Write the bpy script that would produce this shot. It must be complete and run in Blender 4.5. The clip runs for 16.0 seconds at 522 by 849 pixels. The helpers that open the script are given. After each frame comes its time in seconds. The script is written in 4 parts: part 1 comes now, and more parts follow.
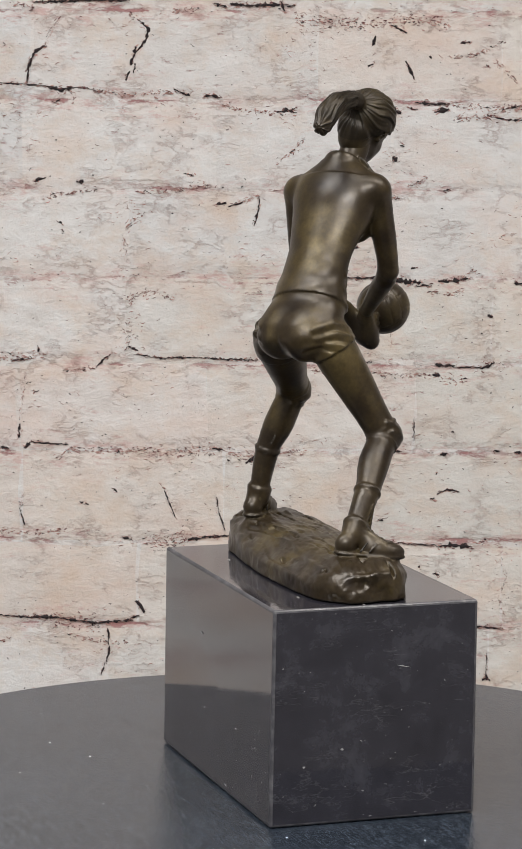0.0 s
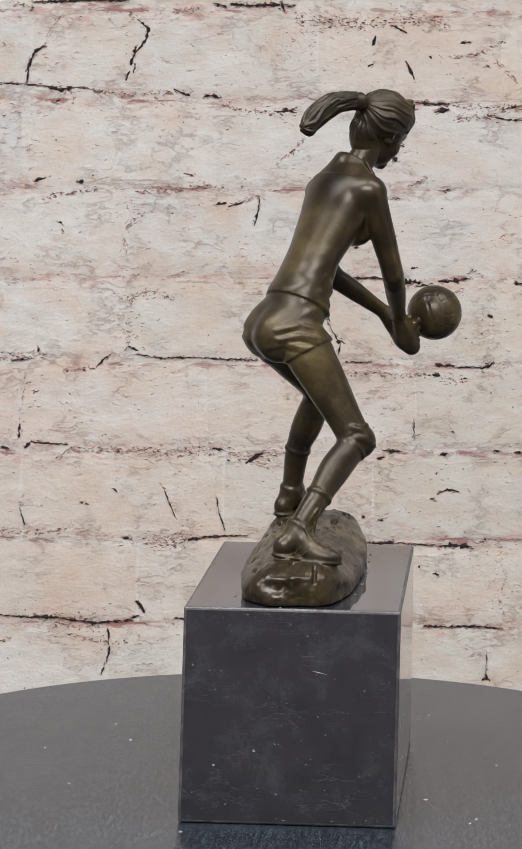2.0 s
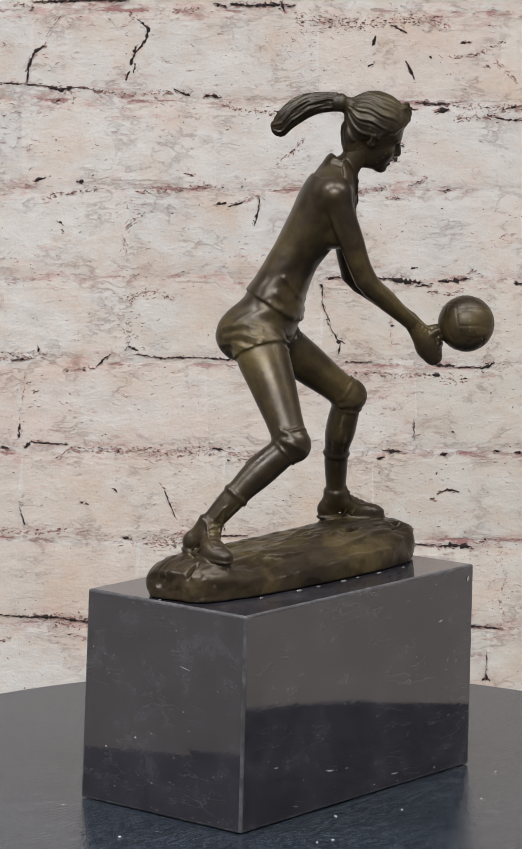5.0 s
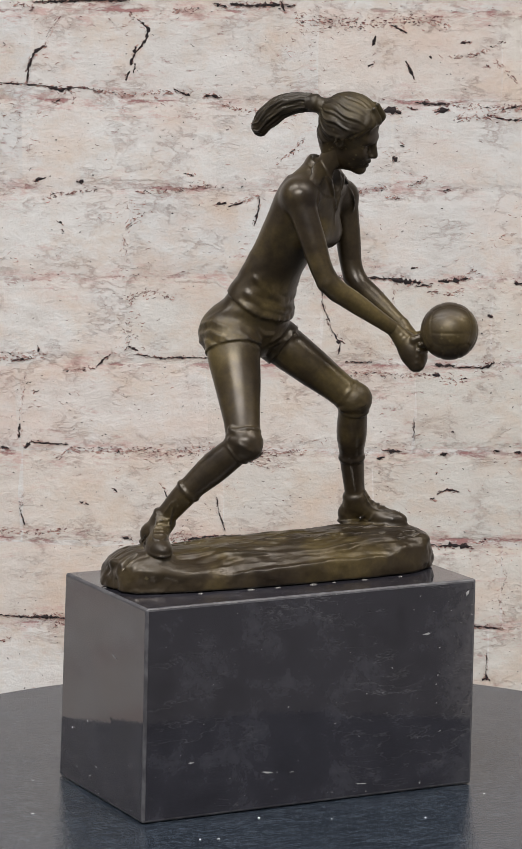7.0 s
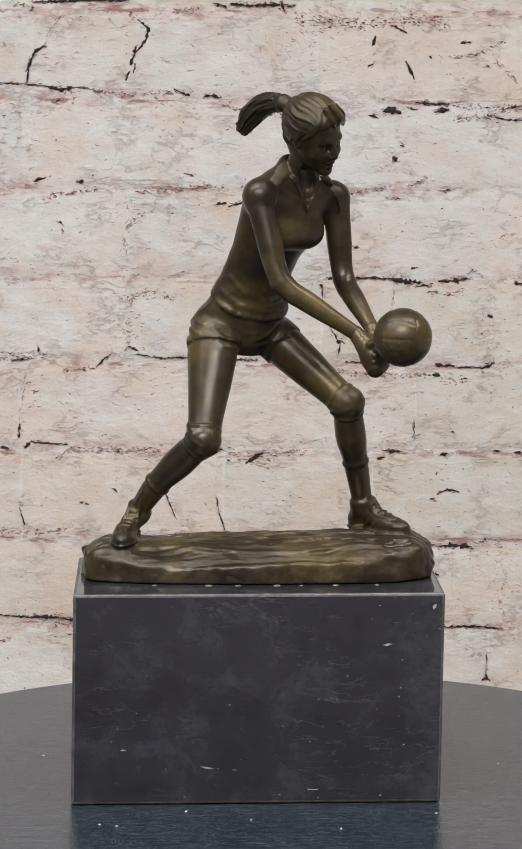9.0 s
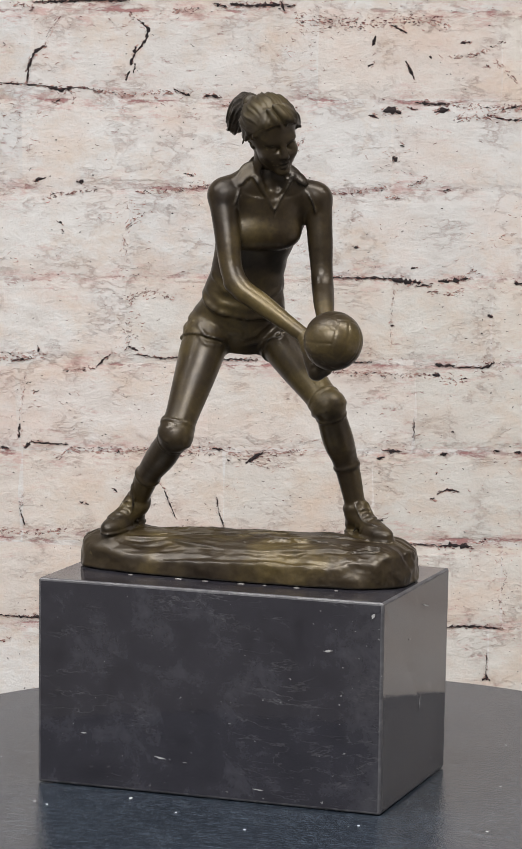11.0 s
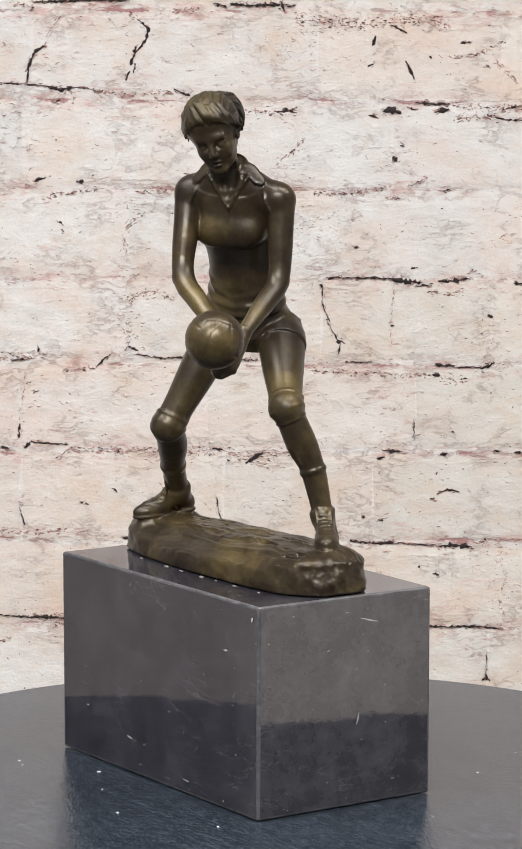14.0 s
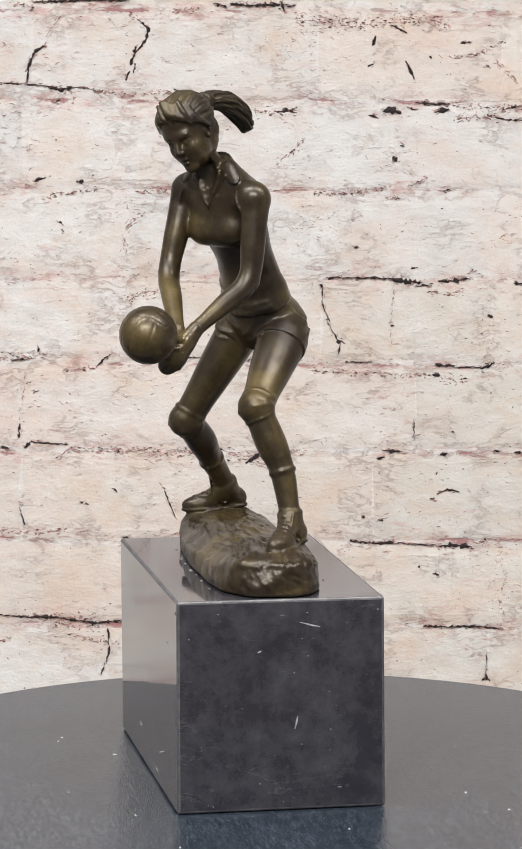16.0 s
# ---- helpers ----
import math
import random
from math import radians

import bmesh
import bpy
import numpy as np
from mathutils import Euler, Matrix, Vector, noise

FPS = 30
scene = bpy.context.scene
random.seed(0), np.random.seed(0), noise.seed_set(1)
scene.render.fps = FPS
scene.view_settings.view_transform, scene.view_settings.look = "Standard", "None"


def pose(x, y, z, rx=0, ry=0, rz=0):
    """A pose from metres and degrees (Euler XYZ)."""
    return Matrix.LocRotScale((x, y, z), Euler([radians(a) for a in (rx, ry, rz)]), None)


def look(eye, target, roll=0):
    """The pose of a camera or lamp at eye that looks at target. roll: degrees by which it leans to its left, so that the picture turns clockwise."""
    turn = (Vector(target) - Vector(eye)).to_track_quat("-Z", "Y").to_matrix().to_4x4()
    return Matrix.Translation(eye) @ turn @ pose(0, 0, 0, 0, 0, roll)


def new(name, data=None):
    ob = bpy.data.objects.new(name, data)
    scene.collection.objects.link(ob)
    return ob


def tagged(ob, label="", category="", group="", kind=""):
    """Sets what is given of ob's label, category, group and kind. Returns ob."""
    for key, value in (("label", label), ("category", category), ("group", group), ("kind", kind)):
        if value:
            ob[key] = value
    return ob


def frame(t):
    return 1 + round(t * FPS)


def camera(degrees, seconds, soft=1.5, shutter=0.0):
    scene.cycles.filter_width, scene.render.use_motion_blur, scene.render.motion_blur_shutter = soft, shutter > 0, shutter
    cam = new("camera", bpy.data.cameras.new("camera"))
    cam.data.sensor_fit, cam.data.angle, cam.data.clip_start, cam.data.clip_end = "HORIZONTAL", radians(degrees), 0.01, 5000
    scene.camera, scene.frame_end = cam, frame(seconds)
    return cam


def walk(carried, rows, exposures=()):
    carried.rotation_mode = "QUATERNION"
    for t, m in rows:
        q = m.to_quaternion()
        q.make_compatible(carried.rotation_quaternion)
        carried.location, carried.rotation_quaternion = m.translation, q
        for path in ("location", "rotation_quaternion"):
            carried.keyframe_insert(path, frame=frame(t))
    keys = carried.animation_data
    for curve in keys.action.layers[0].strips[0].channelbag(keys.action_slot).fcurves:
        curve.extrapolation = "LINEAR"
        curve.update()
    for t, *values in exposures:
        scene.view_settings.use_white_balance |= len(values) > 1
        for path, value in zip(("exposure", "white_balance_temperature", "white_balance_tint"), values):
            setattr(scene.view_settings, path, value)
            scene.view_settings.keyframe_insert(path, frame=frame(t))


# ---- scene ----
# The camera stands still.
CAM_POS = (0.0, -1.2637, 0.3218)
cam = camera(9.77, 16.0, soft=1.5)
PAN, TILT, ROLL = -0.359, -7.811, 0.257
_p, _t = radians(PAN), radians(TILT)
CAM_AIM = (CAM_POS[0] + math.sin(_p) * math.cos(_t), CAM_POS[1] + math.cos(_p) * math.cos(_t), CAM_POS[2] + math.sin(_t))
STILL = look(CAM_POS, CAM_AIM, ROLL)
walk(cam, [(0, STILL), (16, STILL)], exposures=[(0, -0.52), (2.5, -0.50), (6, -0.53), (9, -0.50), (11.5, -0.34), (13, -0.18), (16, -0.14)])

# ---- light: a room with lamps in its ceiling ----
world = bpy.data.worlds.new("world")
scene.world = world
world.use_nodes = True
world.node_tree.nodes["Background"].inputs[0].default_value = (0.75, 0.85, 1.0, 1)
world.node_tree.nodes["Background"].inputs[1].default_value = 0.02

FLOOR, CEIL, WALL_Y = -0.80, 1.75, 1.30


def area_lamp(name, x, y, z, sx, sy, watts, colour, target=None):
    data = bpy.data.lights.new(name, "AREA")
    data.shape, data.size, data.size_y = "RECTANGLE", sx, sy
    data.energy, data.color = watts, colour
    ob = new(name, data)
    ob.matrix_world = look((x, y, z), target or (x, y + 1e-4, z - 1))
    return ob


area_lamp("ceiling_lamp", -0.95, -0.35, CEIL - 0.06, 1.6, 0.35, 41, (1.0, 0.985, 0.965))
area_lamp("ceiling_lamp", 0.95, -0.35, CEIL - 0.06, 1.6, 0.35, 35, (1.0, 0.95, 0.89))
area_lamp("ceiling_lamp", -0.3, -1.95, CEIL - 0.06, 1.6, 0.35, 122, (1.0, 0.975, 0.95))


# ---- materials ----
def mat(name):
    m = bpy.data.materials.new(name)
    m.use_nodes = True
    nt = m.node_tree
    return m, nt.nodes, nt.links, nt.nodes["Principled BSDF"]


def node(ns, kind, **props):
    n = ns.new(kind)
    for key, value in props.items():
        if key == "operation":
            n.operation = value
        elif key == "blend_type":
            n.blend_type = value
        elif key == "data_type":
            n.data_type = value
        elif key == "feature":
            n.feature = value
    return n


def noise_tex(ns, ls, vec, scale, detail=6, rough=0.6, distortion=0.0):
    n = ns.new("ShaderNodeTexNoise")
    n.inputs["Scale"].default_value = scale
    n.inputs["Detail"].default_value = detail
    n.inputs["Roughness"].default_value = rough
    n.inputs["Distortion"].default_value = distortion
    ls.new(vec, n.inputs["Vector"])
    return n.outputs["Fac"]


def ramp(ns, ls, fac, stops):
    r = ns.new("ShaderNodeValToRGB")
    el = r.color_ramp.elements
    while len(el) < len(stops):
        el.new(0.5)
    for e, (pos, col) in zip(el, stops):
        e.position = pos
        e.color = (*col, 1) if len(col) == 3 else (col[0], col[0], col[0], 1)
    ls.new(fac, r.inputs[0])
    return r.outputs[0]


def mix(ns, ls, fac, a, b, mode="MIX"):
    n = ns.new("ShaderNodeMix")
    n.data_type, n.blend_type = "RGBA", mode
    for sock, v in ((n.inputs[0], fac), (n.inputs[6], a), (n.inputs[7], b)):
        if isinstance(v, (int, float)):
            sock.default_value = v
        elif isinstance(v, tuple):
            sock.default_value = (*v, 1)
        else:
            ls.new(v, sock)
    return n.outputs[2]


def calc(ns, ls, op, a, b=0.0, clamp=False):
    n = ns.new("ShaderNodeMath")
    n.operation, n.use_clamp = op, clamp
    for sock, v in zip(n.inputs, (a, b)):
        if isinstance(v, (int, float)):
            sock.default_value = v
        else:
            ls.new(v, sock)
    return n.outputs[0]


def place(ns, ls, scale=(1, 1, 1), obj=True):
    """Coordinates in metres: the thing's own, or the room's."""
    src = ns.new("ShaderNodeTexCoord").outputs["Object"] if obj else ns.new("ShaderNodeNewGeometry").outputs["Position"]
    mp = ns.new("ShaderNodeMapping")
    mp.inputs["Scale"].default_value = scale
    ls.new(src, mp.inputs["Vector"])
    return mp.outputs[0]


def bump(ns, ls, bsdf, height, strength, dist):
    b = ns.new("ShaderNodeBump")
    b.inputs["Strength"].default_value = strength
    b.inputs["Distance"].default_value = dist
    ls.new(height, b.inputs["Height"])
    ls.new(b.outputs[0], bsdf.inputs["Normal"])


def bronze_material(name, depth, dull=0.0):
    m, ns, ls, b = mat(name)
    v = place(ns, ls)
    big = noise_tex(ns, ls, v, 34, 4, 0.55)
    mid = noise_tex(ns, ls, v, 130, 5, 0.6)
    fine = noise_tex(ns, ls, v, 700, 6, 0.6)
    tone = calc(ns, ls, "ADD", calc(ns, ls, "MULTIPLY", big, 0.8), calc(ns, ls, "MULTIPLY", mid, 0.2))
    col = ramp(ns, ls, tone, [(0.36, (0.016 * depth, 0.010 * depth, 0.006 * depth)), (0.50, (0.042 * depth, 0.029 * depth, 0.014 * depth)), (0.68, (0.118 * depth, 0.086 * depth, 0.031 * depth))])
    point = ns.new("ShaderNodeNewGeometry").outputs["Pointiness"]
    worn = ramp(ns, ls, point, [(0.515, (0,)), (0.58, (1,))])
    # hollows painted darker: patina gathered there, plus crevice shade put into the colour
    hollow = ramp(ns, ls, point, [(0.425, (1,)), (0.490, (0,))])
    col = mix(ns, ls, calc(ns, ls, "MULTIPLY", worn, 0.5), col, (0.15 * depth, 0.12 * depth, 0.06 * depth))
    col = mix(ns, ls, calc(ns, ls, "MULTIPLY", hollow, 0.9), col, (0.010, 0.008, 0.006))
    speck = ramp(ns, ls, fine, [(0.35, (0.8,)), (0.65, (1.1,))])
    col = mix(ns, ls, 1.0, col, speck, "MULTIPLY")
    ls.new(col, b.inputs["Base Color"])
    b.inputs["Metallic"].default_value = 0.3
    b.inputs["IOR"].default_value = 1.55
    gloss = calc(ns, ls, "ADD", calc(ns, ls, "MULTIPLY", noise_tex(ns, ls, v, 60, 4, 0.6), 0.7), calc(ns, ls, "MULTIPLY", mid, 0.3))
    ls.new(ramp(ns, ls, gloss, [(0.38, (0.29 + dull,)), (0.62, (0.47 + dull,))]), b.inputs["Roughness"])
    bump(ns, ls, b, calc(ns, ls, "ADD", calc(ns, ls, "MULTIPLY", fine, 0.25), mid), 0.15, 0.0010)
    return m


def marble_material(name, worn=False):
    m, ns, ls, b = mat(name)
    v = place(ns, ls)
    cloud = noise_tex(ns, ls, v, 62, 9, 0.72, 0.25)
    base = ramp(ns, ls, cloud, [(0.3, (0.017, 0.016, 0.021)), (0.52, (0.028, 0.027, 0.035)), (0.78, (0.060, 0.060, 0.073))])
    # a paler clouded patch at one end of the block, also standing in for reflected brightness
    sep = ns.new("ShaderNodeSeparateXYZ")
    ls.new(v, sep.inputs[0])
    pale = ramp(ns, ls, calc(ns, ls, "MULTIPLY", sep.outputs[0], 10.0), [(0.46, (0,)), (0.60, (1,))])
    pale = calc(ns, ls, "MULTIPLY", pale, ramp(ns, ls, noise_tex(ns, ls, v, 70, 9, 0.76, 0.2), [(0.40, (0,)), (0.66, (1,))]))
    base = mix(ns, ls, calc(ns, ls, "MULTIPLY", pale, 0.36), base, (0.105, 0.106, 0.114))
    vv = place(ns, ls, (1, 1, 3.2))
    vein = noise_tex(ns, ls, vv, 26, 6, 0.62, 0.15)
    line = calc(ns, ls, "ABSOLUTE", calc(ns, ls, "SUBTRACT", vein, 0.5))
    line = ramp(ns, ls, line, [(0.0, (1,)), (0.009, (0,))])
    gate = ramp(ns, ls, noise_tex(ns, ls, v, 22, 3), [(0.50, (0,)), (0.68, (1,))])
    line = calc(ns, ls, "MULTIPLY", calc(ns, ls, "MULTIPLY", line, gate), 0.20)
    base = mix(ns, ls, line, base, (0.30, 0.30, 0.31))
    # short pale scratches that lie nearly flat, and faint scuffs
    for seed_z, sc, amount in ((3.6, 70, 0.17), (5.0, 120, 0.10)):
        wisp = calc(ns, ls, "ABSOLUTE", calc(ns, ls, "SUBTRACT", noise_tex(ns, ls, place(ns, ls, (0.6, 0.6, seed_z)), sc, 3, 0.5), 0.5))
        wisp = calc(ns, ls, "MULTIPLY", ramp(ns, ls, wisp, [(0.0, (1,)), (0.012, (0,))]), ramp(ns, ls, noise_tex(ns, ls, v, sc * 0.7, 3), [(0.60, (0,)), (0.70, (1,))]))
        base = mix(ns, ls, calc(ns, ls, "MULTIPLY", wisp, amount), base, (0.34, 0.34, 0.35))
    sp = noise_tex(ns, ls, place(ns, ls, (1, 1, 1.7)), 420, 2, 0.5)
    dots = ramp(ns, ls, sp, [(0.735, (0,)), (0.77, (1,))])
    base = mix(ns, ls, calc(ns, ls, "MULTIPLY", dots, 0.6), base, (0.38, 0.38, 0.38))
    if worn:
        chip = ramp(ns, ls, noise_tex(ns, ls, v, 190, 6, 0.7), [(0.46, (0.0,)), (0.66, (1,))])
        base = mix(ns, ls, calc(ns, ls, "MULTIPLY", chip, 0.8), base, (0.11, 0.11, 0.12))
    ls.new(base, b.inputs["Base Color"])
    ls.new(ramp(ns, ls, noise_tex(ns, ls, v, 45, 5), [(0.3, (0.03 if not worn else 0.45,)), (0.7, (0.07 if not worn else 0.7,))]), b.inputs["Roughness"])
    b.inputs["IOR"].default_value = 1.85
    b.inputs["Coat Weight"].default_value = 0.12
    b.inputs["Coat Roughness"].default_value = 0.05
    bump(ns, ls, b, noise_tex(ns, ls, v, 300, 4), 0.05, 0.0004)
    return m


def disk_material():
    m, ns, ls, b = mat("satin_black_disk")
    v = place(ns, ls)
    cloud = noise_tex(ns, ls, v, 14, 6, 0.6)
    base = ramp(ns, ls, cloud, [(0.3, (0.010, 0.014, 0.021)), (0.7, (0.018, 0.024, 0.034))])
    sc = noise_tex(ns, ls, place(ns, ls, (1, 9, 1)), 60, 4, 0.7, 0.8)
    lines = calc(ns, ls, "ABSOLUTE", calc(ns, ls, "SUBTRACT", sc, 0.5))
    lines = calc(ns, ls, "MULTIPLY", ramp(ns, ls, lines, [(0.0, (1,)), (0.018, (0,))]), 0.7)
    base = mix(ns, ls, lines, base, (0.12, 0.15, 0.19))
    dust = ramp(ns, ls, noise_tex(ns, ls, v, 380, 2, 0.4), [(0.775, (0,)), (0.79, (1,))])
    base = mix(ns, ls, calc(ns, ls, "MULTIPLY", dust, 0.5), base, (0.6, 0.6, 0.6))
    ls.new(base, b.inputs["Base Color"])
    ls.new(ramp(ns, ls, noise_tex(ns, ls, v, 30, 5), [(0.3, (0.11,)), (0.7, (0.18,))]), b.inputs["Roughness"])
    b.inputs["IOR"].default_value = 1.37
    strokes = noise_tex(ns, ls, place(ns, ls, (1.0, 3.5, 1)), 130, 5, 0.65, 0.7)
    bump(ns, ls, b, calc(ns, ls, "ADD", noise_tex(ns, ls, v, 900, 3), calc(ns, ls, "MULTIPLY", strokes, 1.6)), 0.16, 0.0008)
    return m


ROW = 0.0742


def painted_brick_material(name, joint=False):
    """Limewashed brick: white paint with peach and rose showing through, wrinkles and small pits."""
    m, ns, ls, b = mat(name)
    v = place(ns, ls, obj=False)
    broad = noise_tex(ns, ls, v, 7, 4, 0.55)
    mid = noise_tex(ns, ls, place(ns, ls, (1, 1, 1.8), False), 38, 7, 0.68)
    white = ramp(ns, ls, mid, [(0.28, (0.74, 0.705, 0.68)), (0.5, (0.83, 0.81, 0.795)), (0.75, (0.92, 0.912, 0.905))])
    rose = ramp(ns, ls, noise_tex(ns, ls, place(ns, ls, (1, 1, 1.5), False), 13, 6, 0.66), [(0.45, (0,)), (0.68, (1,))])
    col = mix(ns, ls, calc(ns, ls, "MULTIPLY", rose, 0.60), white, (0.80, 0.63, 0.54))
    cool = ramp(ns, ls, broad, [(0.42, (0,)), (0.62, (1,))])
    col = mix(ns, ls, calc(ns, ls, "MULTIPLY", cool, 0.35), col, (0.85, 0.855, 0.86))
    # every brick has its own wash: cool white, peach or greenish beige
    if not joint:
        col = mix(ns, ls, 1.0, col, ns.new("ShaderNodeObjectInfo").outputs["Color"], "MULTIPLY")
    # rose and rust wrinkles, short and lying flat, thickest along the courses
    sep = ns.new("ShaderNodeSeparateXYZ")
    ls.new(v, sep.inputs[0])
    ph = calc(ns, ls, "DIVIDE", calc(ns, ls, "SUBTRACT", sep.outputs[2], 0.0205), ROW)
    near = calc(ns, ls, "ABSOLUTE", calc(ns, ls, "SUBTRACT", calc(ns, ls, "FRACT", ph), 0.5))
    near = ramp(ns, ls, near, [(0.25, (0.0,)), (0.5, (1,))])
    wr = noise_tex(ns, ls, place(ns, ls, (1, 1, 2.2), False), 34, 8, 0.70, 0.25)
    fl = calc(ns, ls, "ABSOLUTE", calc(ns, ls, "SUBTRACT", wr, 0.5))
    fl = ramp(ns, ls, fl, [(0.0, (1,)), (0.032, (0,))])
    gate = noise_tex(ns, ls, v, 26, 4, 0.65)
    gate = ramp(ns, ls, calc(ns, ls, "ADD", gate, calc(ns, ls, "MULTIPLY", near, 0.10)), [(0.50, (0,)), (0.64, (1,))])
    fl = calc(ns, ls, "MULTIPLY", fl, gate)
    col = mix(ns, ls, calc(ns, ls, "MULTIPLY", fl, 0.34), col, (0.50, 0.28, 0.24))
    ochre = ramp(ns, ls, noise_tex(ns, ls, place(ns, ls, (1, 1, 1.3), False), 19, 7, 0.7), [(0.50, (0,)), (0.70, (1,))])
    col = mix(ns, ls, calc(ns, ls, "MULTIPLY", ochre, 0.52), col, (0.74, 0.57, 0.44))
    smear = ramp(ns, ls, calc(ns, ls, "ADD", noise_tex(ns, ls, place(ns, ls, (0.55, 1, 2.0), False), 60, 8, 0.78), calc(ns, ls, "MULTIPLY", near, 0.08)),
                 [(0.56, (0,)), (0.67, (1,))])
    field = ramp(ns, ls, calc(ns, ls, "ADD", noise_tex(ns, ls, v, 9, 3, 0.6), calc(ns, ls, "MULTIPLY", near, 0.09)), [(0.46, (0.06,)), (0.60, (1,))])
    col = mix(ns, ls, calc(ns, ls, "MULTIPLY", calc(ns, ls, "MULTIPLY", smear, field), 0.58), col, (0.62, 0.34, 0.32))
    # raw brick where the paint has broken away along the joints
    raw = calc(ns, ls, "ADD", noise_tex(ns, ls, place(ns, ls, (0.45, 1, 1.5), False), 75, 7, 0.74), calc(ns, ls, "MULTIPLY", calc(ns, ls, "POWER", near, 5.0), 0.13))
    raw = calc(ns, ls, "MULTIPLY", ramp(ns, ls, raw, [(0.635, (0,)), (0.69, (1,))]), field)
    col = mix(ns, ls, calc(ns, ls, "MULTIPLY", raw, 0.8), col, (0.42, 0.17, 0.17))
    pit = ramp(ns, ls, noise_tex(ns, ls, place(ns, ls, (1, 1, 1.6), False), 170, 2, 0.5), [(0.72, (0,)), (0.76, (1,))])
    col = mix(ns, ls, calc(ns, ls, "MULTIPLY", pit, 0.75), col, (0.12, 0.085, 0.085))
    ls.new(col, b.inputs["Base Color"])
    b.inputs["Roughness"].default_value = 0.75
    h = calc(ns, ls, "SUBTRACT", calc(ns, ls, "ADD", mid, calc(ns, ls, "MULTIPLY", noise_tex(ns, ls, v, 320, 5), 0.35)), calc(ns, ls, "ADD", calc(ns, ls, "MULTIPLY", fl, 0.5), calc(ns, ls, "MULTIPLY", raw, 0.8)))
    bump(ns, ls, b, h, 0.5, 0.004)
    return m


def plain_material(name, colour, rough=0.7, var=0.12, scale=9):
    m, ns, ls, b = mat(name)
    v = place(ns, ls, obj=False)
    lo = tuple(c * (1 - var) for c in colour)
    hi = tuple(min(1, c * (1 + var)) for c in colour)
    ls.new(ramp(ns, ls, noise_tex(ns, ls, v, scale, 6), [(0.3, lo), (0.7, hi)]), b.inputs["Base Color"])
    b.inputs["Roughness"].default_value = rough
    bump(ns, ls, b, noise_tex(ns, ls, v, scale * 30, 4), 0.1, 0.001)
    return m


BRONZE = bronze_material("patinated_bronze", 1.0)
DARK_BRONZE = bronze_material("dark_hair_bronze", 0.6, 0.10)
MARBLE = marble_material("black_marble")
MARBLE_EDGE = marble_material("worn_marble_edge", True)
DISK = disk_material()
BRICK = painted_brick_material("painted_brick")
JOINT = painted_brick_material("painted_joint", True)
CRACK = plain_material("dark_crack", (0.030, 0.022, 0.024), 0.9, 0.3, 60)
RUST = plain_material("rose_crack", (0.20, 0.085, 0.085), 0.9, 0.3, 60)
ROSE = plain_material("rose_flake", (0.56, 0.34, 0.30), 0.85, 0.35, 80)
PLASTER = plain_material("grey_plaster", (0.18, 0.18, 0.185))
# for the added side panels; the grey one dims the west reflection
REFLECTOR_WHITE = plain_material("white_reflector", (0.84, 0.78, 0.75))
REFLECTOR_GREY = plain_material("pale_grey_reflector", (0.50, 0.465, 0.45))
FLOORING = plain_material("grey_floor", (0.06, 0.058, 0.055), 0.5)
TABLE_WOOD = plain_material("dark_table", (0.10, 0.08, 0.065), 0.45)
SCRATCH = plain_material("pale_scratch", (0.34, 0.34, 0.345), 0.6, 0.3, 300)
DUST_WHITE = plain_material("dust", (0.62, 0.61, 0.60), 0.9)
GLUE = plain_material("clear_glue", (0.16, 0.155, 0.15), 0.10)


# ---- mesh helpers ----
def mesh_of(bm, name, *mats):
    me = bpy.data.meshes.new(name)
    bm.to_mesh(me)
    bm.free()
    for m in mats:
        me.materials.append(m)
    return me


def part(name, bm, material, parent, label=""):
    ob = new(name, mesh_of(bm, name, material))
    ob.parent = parent
    return tagged(ob, label)


def box(bm, x0, y0, z0, x1, y1, z1, bevel=0.0, segs=2):
    r = bmesh.ops.create_cube(bm, size=1)
    for vtx in r["verts"]:
        vtx.co = Vector(((x0 + x1) / 2 + vtx.co.x * (x1 - x0), (y0 + y1) / 2 + vtx.co.y * (y1 - y0), (z0 + z1) / 2 + vtx.co.z * (z1 - z0)))
    if bevel:
        es = {e for vtx in r["verts"] for e in vtx.link_edges}
        bmesh.ops.bevel(bm, geom=list(es), offset=bevel, segments=segs, affect="EDGES", profile=0.6)
    return bm


def slab(name, x0, y0, z0, x1, y1, z1, material, label, category):
    ob = new(name, mesh_of(box(bmesh.new(), x0, y0, z0, x1, y1, z1), name, material))
    return tagged(ob, label, category, kind="structure")


